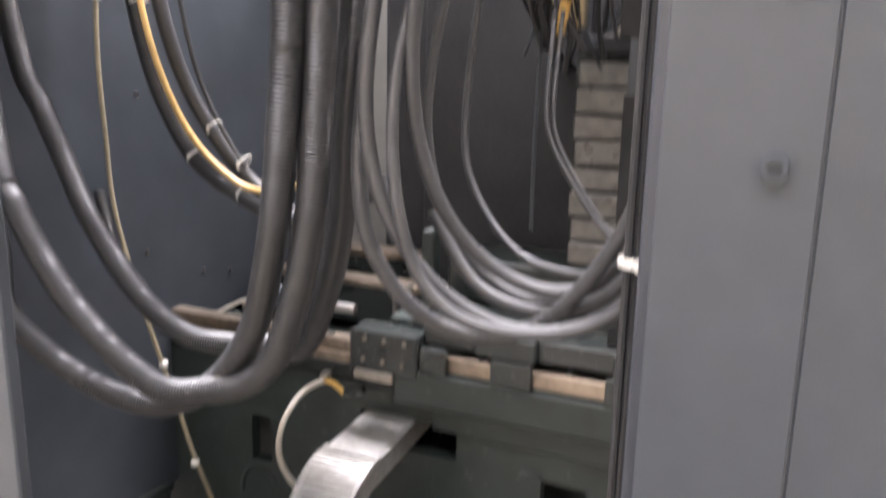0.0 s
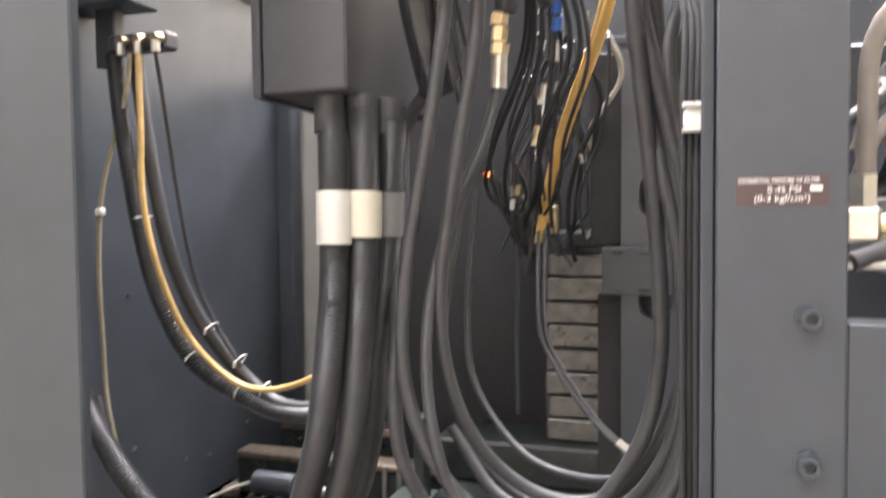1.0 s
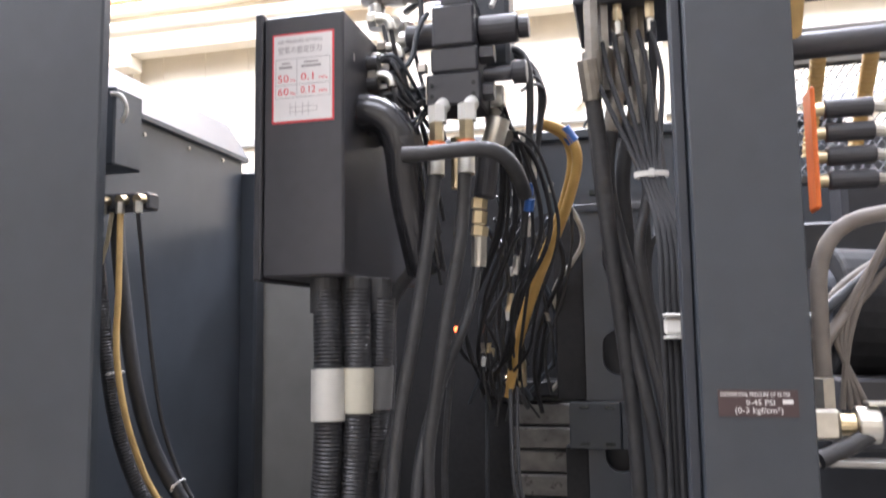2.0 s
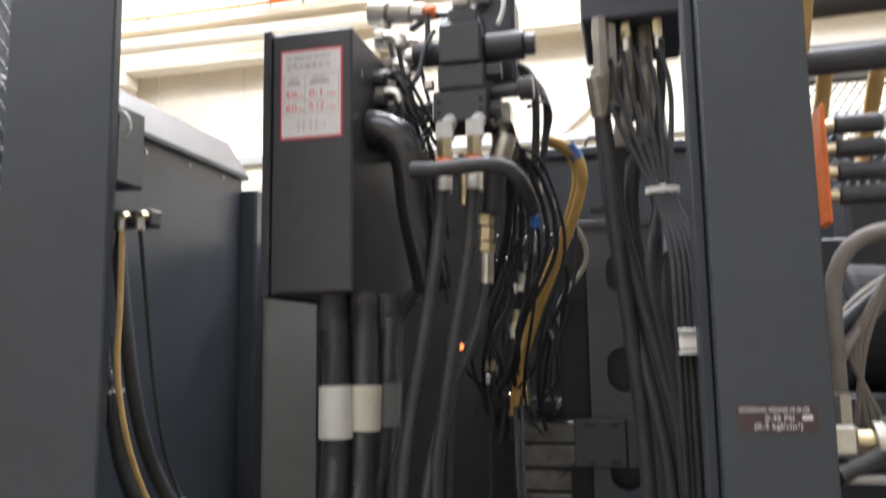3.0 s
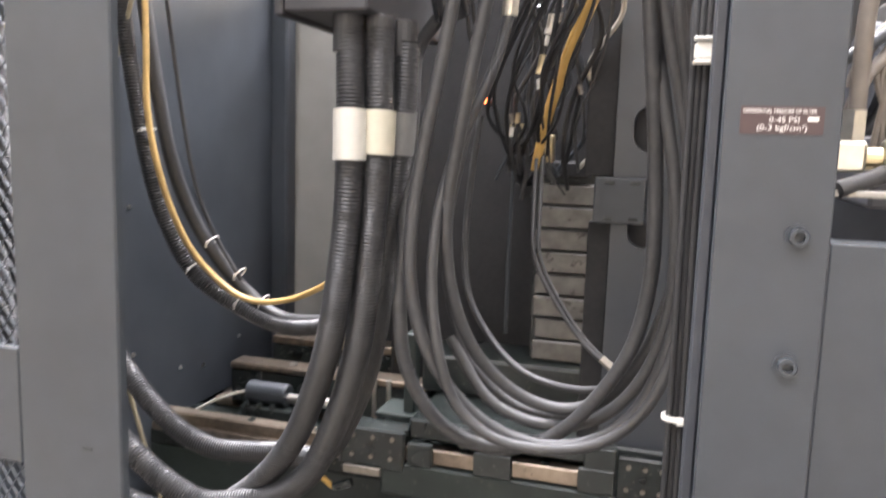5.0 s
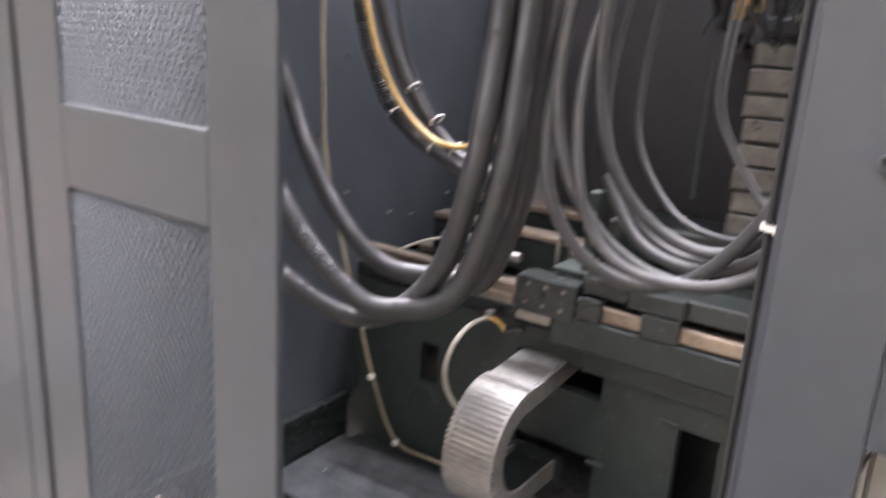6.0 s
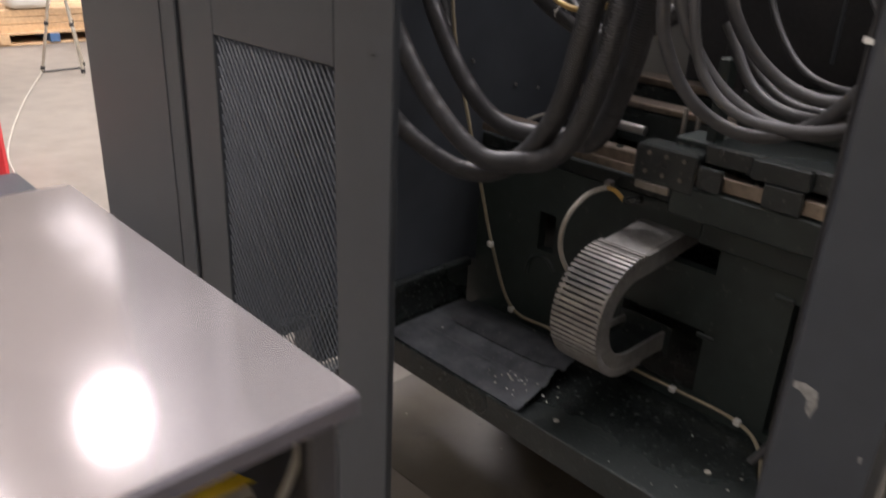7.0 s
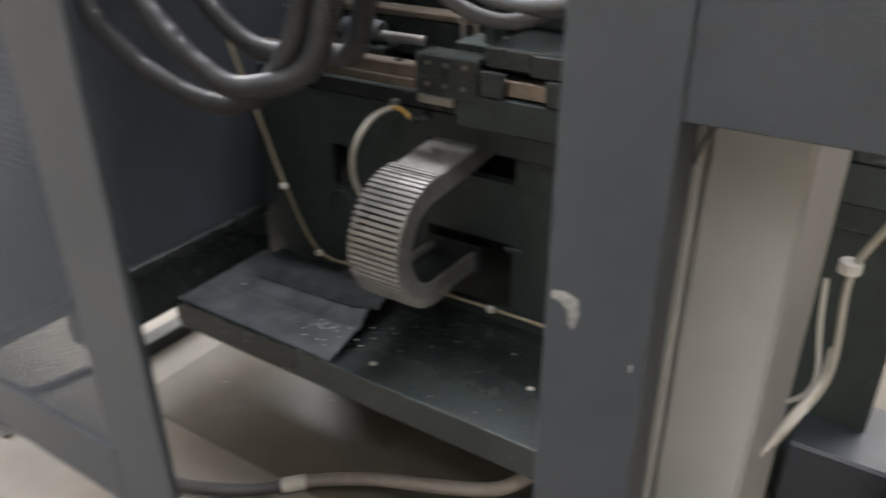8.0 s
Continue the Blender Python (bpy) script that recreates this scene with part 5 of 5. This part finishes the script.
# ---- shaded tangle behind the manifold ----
# black arch-topped panel, added to stand for the shade behind the cables
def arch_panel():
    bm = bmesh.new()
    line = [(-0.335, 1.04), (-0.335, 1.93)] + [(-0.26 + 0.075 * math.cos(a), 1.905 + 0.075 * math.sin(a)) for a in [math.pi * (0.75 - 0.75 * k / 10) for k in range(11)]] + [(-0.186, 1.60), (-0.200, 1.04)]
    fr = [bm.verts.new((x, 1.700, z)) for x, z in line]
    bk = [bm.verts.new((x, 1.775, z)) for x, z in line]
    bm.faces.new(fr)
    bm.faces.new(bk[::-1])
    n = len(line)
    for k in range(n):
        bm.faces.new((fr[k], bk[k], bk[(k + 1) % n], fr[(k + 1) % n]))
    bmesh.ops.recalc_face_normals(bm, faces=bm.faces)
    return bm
single("arched_shade_panel", arch_panel(), TUBE, "matt black arched panel added as the shade behind the cables", "cover")
random.seed(77)
for k in range(16):
    x = random.uniform(-0.37, -0.20)
    y = random.uniform(1.28, 1.48)
    z = random.uniform(1.86, 1.98)
    swing = random.uniform(-0.05, 0.05)
    hose("signal_cable", [(x + 0.02, y - 0.05, z), (x + swing, y, z - 0.07), (x - swing * 0.6, y + 0.05, z - 0.17), (x + random.uniform(-0.05, 0.03), y + 0.08, z - 0.27), (x + random.uniform(-0.06, 0.0), y + 0.12, z - 0.36)],
         random.choice((0.0025, 0.0035, 0.005)), (TUBE, RUBBER, RUBBER, PAINT)[k % 4] if k != 6 else PALE, "thin cable in the shaded tangle behind the manifold", "cable", "tangled cables", n=7)
for k in range(12):
    x, y, z = random.uniform(-0.36, -0.17), random.uniform(1.24, 1.36), random.uniform(1.62, 1.97)
    tilt = random.uniform(-0.006, 0.006)
    cn = thing("cable_connector", (x, y, z), ("small pale plug in the shaded cable tangle", "small brass plug in the shaded cable tangle")[k % 3 == 0], "connector", "small plugs")
    part("shell", cyl((x, y, z), (x + tilt, y, z + 0.018), 0.0045, 10), BRASS if k % 3 == 0 else WHITE if k % 3 == 1 else FERRULE, cn)
    part("tail", tube([(x, y, z + 0.0005), (x - tilt, y + 0.02, z - 0.03), (x + 0.02 * tilt, y + 0.08, z - 0.09)], 0.0028, 7), RUBBER, cn, smooth=True)
gb = thing("brass_valve_block", (-0.30, 1.42, 1.60), "small brass valve block among the cables", "valve")
part("block", box(-0.318, -0.290, 1.40, 1.425, 1.585, 1.640, 0.003), BRASS, gb)
part("port", cyl((-0.304, 1.3995, 1.615), (-0.304, 1.388, 1.615), 0.009, 12), BRASS, gb)
part("port", cyl((-0.3185, 1.412, 1.60), (-0.332, 1.412, 1.60), 0.008, 6), BRASS, gb)
hose("steel_braid_hose", [(-0.375, 1.43, 1.58), (-0.376, 1.43, 1.50), (-0.378, 1.43, 1.36), (-0.377, 1.43, 1.22)], 0.0036, PAINT, "thin upright braided hose in the shade", "hose")
# crimped hoses below the terminal box
for pts, r, m in (([(-0.116, 0.84, 1.99), (-0.111, 0.84, 1.906), (-0.098, 0.84, 1.795), (-0.075, 0.84, 1.682), (-0.052, 0.85, 1.55), (-0.050, 0.87, 1.42), (-0.075, 0.89, 1.32), (-0.13, 0.91, 1.245), (-0.21, 0.93, 1.215), (-0.30, 0.95, 1.235), (-0.37, 0.97, 1.32)], 0.0085, RUBBER),
                  ([(-0.109, 0.815, 2.065), (-0.096, 0.815, 1.996), (-0.070, 0.815, 1.946), (-0.048, 0.80, 1.90), (-0.046, 0.72, 1.80)], 0.0062, PAINT),
                  ([(-0.077, 0.825, 2.09), (-0.073, 0.825, 2.05), (-0.067, 0.825, 2.00), (-0.056, 0.82, 1.95), (-0.046, 0.80, 1.895), (-0.042, 0.72, 1.80)], 0.0085, RUBBER),
                  ([(-0.039, 0.80, 2.08), (-0.039, 0.80, 2.021), (-0.046, 0.80, 1.961), (-0.044, 0.78, 1.89)], 0.0055, TUBE)):
    hose("terminal_hose", pts, r, m, "black crimped hose leaving the terminal box", "hose", "terminal hoses", n=12)

# ---- equipment beyond the post ----
ov = thing("valve_bank", (0.17, 0.75, 1.8), "orange manifold bar with black solenoid valves and grey cables", "valve bank")
part("orange_bar", box(0.1185, 0.1235, 0.72, 0.76, 1.826, 1.96, 0.003), ORANGE, ov, "orange painted manifold bar")
for k in range(4):
    z = 1.858 + 0.026 * k
    v = part("valve", cyl((0.134, 0.735, z), (0.182, 0.735, z), 0.0105, 16, bev=0.002), BOXPAINT, ov)
    part("fitting", cyl((0.124, 0.735, z), (0.1335, 0.735, z), 0.007, 12), BRASS, v)
    part("cable", tube([(0.182, 0.735, z), (0.21, 0.735, z - 0.004), (0.235, 0.74, z - 0.03), (0.245, 0.75, z - 0.09)], 0.006, 8), PALE, v, smooth=True)
hose("grey_pipe", [(0.099, 0.65, 1.60), (0.099, 0.65, 1.70), (0.101, 0.65, 1.765), (0.116, 0.65, 1.797), (0.145, 0.65, 1.808), (0.22, 0.66, 1.812), (0.34, 0.7, 1.81)], 0.0078, PIPE, "grey-beige hose bending over beside the post", "hose", n=14)
hose("grey_pipe", [(0.30, 0.9, 1.90), (0.24, 0.8, 1.82), (0.17, 0.72, 1.75), (0.11, 0.68, 1.69), (0.09, 0.68, 1.62)], 0.006, PIPE, "thin grey cable beside the post", "cable")
hose("grey_pipe", [(0.34, 0.9, 1.82), (0.26, 0.8, 1.80), (0.18, 0.74, 1.77), (0.12, 0.70, 1.73), (0.10, 0.7, 1.68)], 0.006, PIPE, "thin grey cable beside the post", "cable")
fv = thing("pressure_fitting", (0.11, 0.63, 1.6), "plated pipe elbow with nuts beside the post", "fitting")
part("body", box(0.078, 0.104, 0.615, 0.645, 1.600, 1.628, 0.003), ZINC, fv)
part("neck", cyl((0.091, 0.63, 1.6285), (0.091, 0.63, 1.655), 0.0125, 6), ZINC, fv)
part("collar", cyl((0.104, 0.63, 1.613), (0.118, 0.63, 1.613), 0.010, 16), BRASS, fv)
part("drum", cyl((0.1185, 0.63, 1.613), (0.138, 0.63, 1.613), 0.017, 20, bev=0.002), ZINC, fv)
part("tab", box(0.128, 0.15, 0.62, 0.64, 1.6305, 1.634, 0.001), ZINC, fv)
pump = thing("pump_motor", (0.24, 1.0, 1.55), "dark grey round pump motor behind the hoses", "motor")
part("drum", cyl((0.17, 0.95, 1.72), (0.45, 0.98, 1.70), 0.085, 28, bev=0.006), TUBE, pump)
part("face", cyl((0.158, 0.948, 1.72), (0.1695, 0.9495, 1.72), 0.06, 24), PAINT_DARK, pump)
part("base", box(0.16, 0.5, 0.85, 1.08, 1.555, 1.64, 0.004), BOXPAINT, pump)
hose("black_pipe", [(0.08, 0.60, 1.585), (0.12, 0.62, 1.60), (0.20, 0.66, 1.65), (0.34, 0.74, 1.74)], 0.008, RUBBER, "black pipe slanting beside the post", "pipe")
hose("black_pipe", [(0.075, 0.66, 1.695), (0.14, 0.70, 1.74), (0.26, 0.78, 1.83)], 0.006, PAINT, "grey pipe slanting beside the post", "pipe")
for k in range(4):
    hose("valve_lead", [(0.21 + 0.004 * k, 0.735, 1.93 - 0.025 * k), (0.225, 0.72, 1.90 - 0.03 * k), (0.20 - 0.008 * k, 0.70, 1.84 - 0.02 * k), (0.165 - 0.01 * k, 0.69, 1.77 - 0.015 * k), (0.135 - 0.006 * k, 0.69, 1.70), (0.125 + 0.008 * k, 0.70, 1.62)], 0.0032, PIPE, "thin pale lead drooping from the solenoid valves", "cable", "valve leads", n=8)
single("cross_bar", box(0.068, 0.9, 0.60, 0.62, 1.579, 1.585, 0.001), CHAIN, "bright steel cross bar above the cover", "bar")
dark_back = thing("rear_machinery", (0.6, 1.3, 0.0), "dark machinery frame beyond the post", "machine")
part("frame", box(0.30, 1.3, 1.35, 1.45, 1.30, 2.05, 0.01), BOXPAINT, dark_back)
part("lower_frame", box(0.60, 1.3, 1.25, 1.35, 0.0, 1.30, 0.01), PAINT_DARK, dark_back)
part("back_plate", box(0.06, 0.62, 1.20, 1.22, 1.30, 1.87, 0.004), PAINT_DARK, dark_back)
part("back_foot", box(0.30, 0.36, 1.2205, 1.26, 0.0, 1.30, 0.004), PAINT_DARK, dark_back)
rack = thing("pipe_rack", (0.75, 0.85, 0.0), "black steel pipe rack with three thick pipes", "pipe rack")
part("upright", box(0.72, 0.78, 0.78, 1.05, 0.0, 2.4, 0.004), BOXPAINT, rack)
for z, y in ((2.21, 0.75), (2.12, 0.85), (2.03, 0.8)):
    part("pipe", tube([(0.07, y, z), (0.3, y, z + 0.004), (0.75, y + 0.1, z + 0.05)], 0.016, 14), BOXPAINT, rack, smooth=True)
part("amber_elbow", tube([(0.085, 0.72, 2.17), (0.105, 0.72, 2.168), (0.116, 0.72, 2.15), (0.118, 0.72, 2.12), (0.12, 0.80, 2.03)], 0.009, 12), AMBER, rack, "amber elbow hose", True)
for k in range(3):
    part("ribbed_hose", tube([(0.16 + 0.06 * k, 0.84, 2.05), (0.17 + 0.06 * k, 0.95, 1.98), (0.165 + 0.055 * k, 0.96, 1.93)], 0.010, 12, ribs=0.002, pitch=0.008), AMBER, rack, "ribbed amber hose", True)
gm = thing("mesh_screen", (0.3, 1.1, 1.9), "dark expanded metal screen beyond the post", "guard")
part("mesh", expanded(0.15, 0.6, 1.10, 1.93, 2.10, 0.014, 0.010), PAINT_DARK, gm)
part("frame", box(0.15, 0.6, 1.09, 1.11, 1.915, 1.93, 0.002), PAINT_DARK, gm)
part("leg", box(0.56, 0.6, 1.111, 1.14, 0.0, 2.16, 0.002), PAINT_DARK, gm)
part("plate", box(0.1, 0.6, 1.09, 1.11, 2.10, 2.16, 0.002), BEIGE, gm, "pale plate with port letters")

# cables and box at the far right of the side cabinet
hose("white_cable", [(0.209, 0.72, 1.121), (0.195, 0.72, 1.087), (0.184, 0.72, 1.061), (0.179, 0.72, 1.047), (0.18, 0.72, 1.016), (0.184, 0.72, 0.985), (0.186, 0.72, 0.947), (0.183, 0.72, 0.918), (0.17, 0.72, 0.883), (0.154, 0.72, 0.839)], 0.0034, PALE, "white cable tied beside the side cabinet", "cable")
for pts in ([(0.185, 0.722, 0.965), (0.185, 0.722, 0.931), (0.171, 0.715, 0.903), (0.159, 0.712, 0.876), (0.154, 0.72, 0.837)], [(0.183, 0.725, 0.963), (0.183, 0.725, 0.924), (0.172, 0.715, 0.897), (0.156, 0.712, 0.864), (0.149, 0.72, 0.828)], [(0.181, 0.728, 0.96), (0.181, 0.728, 0.917), (0.174, 0.715, 0.89), (0.153, 0.712, 0.852), (0.144, 0.72, 0.818)], [(0.162, 0.73, 1.028), (0.165, 0.73, 0.992), (0.17, 0.73, 0.955), (0.177, 0.73, 0.927), (0.173, 0.73, 0.899), (0.155, 0.73, 0.886)]):
    hose("white_cable", pts, 0.0026, WHITE, "thin white cable fanning out beside the side cabinet", "cable", "thin white cables", n=7)
single("cable_holder", cyl((0.178, 0.720, 1.044), (0.178, 0.720, 1.056), 0.010, 16, bev=0.002), WHITE, "white round cable holder beside the side cabinet", "clip")
single("floor_box", box(0.135, 0.36, 1.30, 1.50, 0.0, 0.40, 0.006), PAINT_DARK, "dark green-grey steel box on the floor", "box")
single("wooden_board", box(-0.02, 0.4, 1.42, 1.52, 0.0, 0.03, 0.003), WOOD, "raw wooden board on the floor", "board")

# ---- work surface beside the camera ----
ct = thing("console_top", (-0.12, -0.2, 0.0), "brushed stainless steel console top with a folded edge", "console")
part("top_sheet", box(-0.262, 0.0125, -0.42, -0.0105, 1.2932, 1.295), ALU, ct)
part("front_fold", box(-0.262, 0.012, -0.0145, -0.0120, 1.2845, 1.2931, 0.0008), ALU_EDGE, ct)
part("side_fold", box(0.0127, 0.0150, -0.42, -0.0108, 1.2860, 1.2946, 0.0008), ALU_EDGE, ct)
part("fold_lip", box(0.004, 0.0126, -0.42, -0.0150, 1.2845, 1.2859, 0.0005), ALU_EDGE, ct)
part("corner_panel", box(0.0, 0.0095, -0.028, -0.0150, 0.30, 1.2843, 0.002), BOXPAINT, ct)
part("body", box(-0.255, -0.12, -0.40, -0.036, 0.30, 1.2931, 0.004), BOXPAINT, ct)
part("front_sheet", box(-0.119, -0.001, -0.0175, -0.0150, 0.30, 1.2843), BOXPAINT, ct)
part("shelf", box(-0.12, -0.002, -0.40, -0.036, 1.196, 1.203, 0.002), BOXPAINT, ct)
for lx, ly in ((-0.25, -0.06), (-0.25, -0.39), (-0.01, -0.05), (-0.01, -0.39)):
    part("leg", box(lx - 0.012, lx + 0.012, ly - 0.012, ly + 0.012, 0.0, 0.30 if lx < -0.1 or ly > -0.1 else 1.196, 0.002), BOXPAINT, ct)
hose("loop_cable", [(-0.030, -0.034, 1.206), (-0.016, -0.032, 1.225), (-0.011, -0.026, 1.245), (-0.011, -0.019, 1.258), (-0.014, -0.018, 1.266), (-0.022, -0.022, 1.272), (-0.05, -0.035, 1.278)], 0.0016, PALE, "cream cable looping on the console shelf", "cable")
random.seed(5)
for k in range(7):
    bm = bmesh.new()
    n = 12
    z = 1.2075 + 0.0094 * k
    grid = [[bm.verts.new((-0.108 + 0.094 * i / n + (random.uniform(-0.004, 0.004) if i == n else 0), -0.30 + 0.260 * j / n + (random.uniform(-0.005, 0.005) if j == n else 0), z + 0.0022 * noise.noise((i * 0.6, j * 0.6, k * 3.1)))) for j in range(n + 1)] for i in range(n + 1)]
    for i in range(n):
        for j in range(n):
            bm.faces.new((grid[i][j], grid[i + 1][j], grid[i + 1][j + 1], grid[i][j + 1]))
    bmesh.ops.solidify(bm, geom=bm.faces[:], thickness=0.006)
    single("yellow_sheet", bm, PAPER_Y if k not in (2, 4) else LABEL, "crumpled yellow sheet stacked under the console top", "sheet", "yellow sheets", smooth=True)
wb = thing("white_device", (-0.18, 0.04, 0.95), "white plastic device with a ring handle beside the console", "device")
part("body", box(-0.25, -0.118, 0.0, 0.08, 0.96, 1.10, 0.008, seg=2), WHITE, wb)
part("ring_handle", tube([(-0.19 + 0.03 * math.cos(a), 0.055, 1.10 + 0.03 * math.sin(a)) for a in [math.pi * k / 12 for k in range(13)]], 0.006, 8, 0.004), TAPE, wb, smooth=True)
part("arm", box(-0.22, -0.16, -0.036, 0.0, 0.98, 1.0, 0.002), BOXPAINT, wb)

# ---- far things on the floor ----
pf = thing("low_platform", (-2.9, 0.4, 0.0), "low grey steel platform on the floor", "platform")
part("deck", box(-3.6, -2.42, 0.0, 0.78, 0.255, 0.28, 0.003), PAINT, pf)
for lx in (-3.55, -2.45):
    for ly in (0.04, 0.74):
        part("leg", box(lx - 0.025, lx + 0.025, ly - 0.025, ly + 0.025, 0, 0.255, 0.002), GREYSTEEL, pf)
part("skirt", box(-3.55, -2.45, 0.06, 0.72, 0.12, 0.254, 0.002), PAINT_DARK, pf)
pk = bmesh.new()
for k in range(5):
    bmesh.ops.create_icosphere(pk, subdivisions=2, radius=0.035, matrix=Matrix.Translation((-2.86 + 0.035 * k, 0.60 + 0.02 * (k % 2), 0.295)) @ Matrix.Diagonal((1.2, 1.2, 0.45, 1)))
single("packet", pk, WHITE, "crumpled white packet on the platform", "packet")
tp = thing("tripod", (-7.25, 2.2, 0.0), "silver camera tripod with black joints on the floor", "tripod")
for fx, fy in ((-7.33, 2.05), (-7.36, 2.43), (-7.0, 2.30)):
    top = Vector((-7.24, 2.26, 1.05))
    fo = Vector((fx, fy, 0.0))
    leg = part("leg", cyl(top, fo.lerp(top, 0.02), 0.013, 10), ZINC, tp)
    for u in (0.03, 0.4, 0.7):
        p = fo.lerp(top, u)
        q = fo.lerp(top, u + 0.03)
        part("joint", cyl(p, q, 0.019, 10), RUBBER, leg)
part("column", cyl((-7.24, 2.26, 0.75), (-7.24, 2.26, 1.5), 0.014, 10), RUBBER, tp)
part("head", box(-7.28, -7.20, 2.22, 2.30, 1.02, 1.10, 0.01), RUBBER, tp)
part("spreader", cyl((-7.33, 2.05, 0.012), (-7.36, 2.43, 0.012), 0.008, 8), RUBBER, tp)
hose("floor_lead", [(-7.33, 2.05, 0.01), (-6.2, 1.55, 0.01), (-5.0, 1.1, 0.01), (-4.3, 0.95, 0.01)], 0.006, PALE, "thin pale lead lying on the floor", "cable")
hose("floor_lead", [(-3.6, 1.12, 0.008), (-3.43, 1.05, 0.008), (-3.3, 1.15, 0.008), (-3.15, 1.08, 0.008), (-3.0, 1.2, 0.008)], 0.009, RUBBER, "black lead lying on the floor", "cable")
rb = thing("red_toolbox", (-4.35, 0.7, 0.0), "red steel toolbox with a grey latch on the floor", "toolbox")
part("body", box(-4.75, -4.12, 0.30, 0.88, 0.01, 0.52, 0.02), RED, rb)
part("latch", box(-4.12, -4.105, 0.70, 0.80, 0.26, 0.34, 0.004), GREYSTEEL, rb)
part("drawer_gap", box(-4.121, -4.118, 0.33, 0.86, 0.36, 0.368), OILY, rb)
for px_, py_, n_ in ((-9.3, 1.2, 3), (-9.5, 2.7, 3), (-9.4, 4.2, 2)):
    pl = thing("wood_pallet", (px_, py_, 0.0), "raw wooden pallet loaded with boards", "pallet", "loaded pallets")
    for k in range(3):
        part("runner", box(px_ - 0.6, px_ + 0.6, py_ - 0.55 + 0.5 * k, py_ - 0.45 + 0.5 * k, 0.02, 0.11, 0.004), BLUEPAINT if k == 1 else WOOD, pl)
    for k in range(7):
        part("deck_board", box(px_ - 0.62 + 0.18 * k, px_ - 0.50 + 0.18 * k, py_ - 0.6, py_ + 0.6, 0.11, 0.135, 0.003), WOOD, pl)
        part("base_board", box(px_ - 0.62 + 0.18 * k, px_ - 0.50 + 0.18 * k, py_ - 0.6, py_ + 0.6, 0.0, 0.02, 0.003), WOOD, pl)
    for k in range(n_ * 3):
        z = 0.136 + 0.075 * (k // 3)
        x = px_ - 0.5 + 0.35 * (k % 3)
        part("board", box(x, x + 0.3, py_ - 0.62 - 0.03 * (k % 2), py_ + 0.6, z, z + 0.07, 0.004), WOOD, pl)
single("white_sack", box(-9.3, -8.95, 2.3, 2.75, 0.362, 0.75, 0.08, seg=3), WHITE, "white wrapped pack on the boards", "pack")
bm = bmesh.new()
for k in range(5):
    tube([(-1.98 + 0.02 * k, 0.62 + 0.03 * k, 0.006 + 0.012 * k), (-1.80, 0.70 + 0.01 * k, 0.008 + 0.012 * k), (-1.62, 0.72 + 0.02 * k, 0.006 + 0.012 * k)], 0.006, 8, bm=bm)
single("lead_coil", bm, RUBBER, "black leads heaped on the floor", "cable")
hose("red_strap", [(-2.02, 0.66, 0.012), (-1.92, 0.74, 0.03), (-1.80, 0.76, 0.02), (-1.68, 0.78, 0.012)], 0.010, RED, "red strap lying on the floor", "strap")
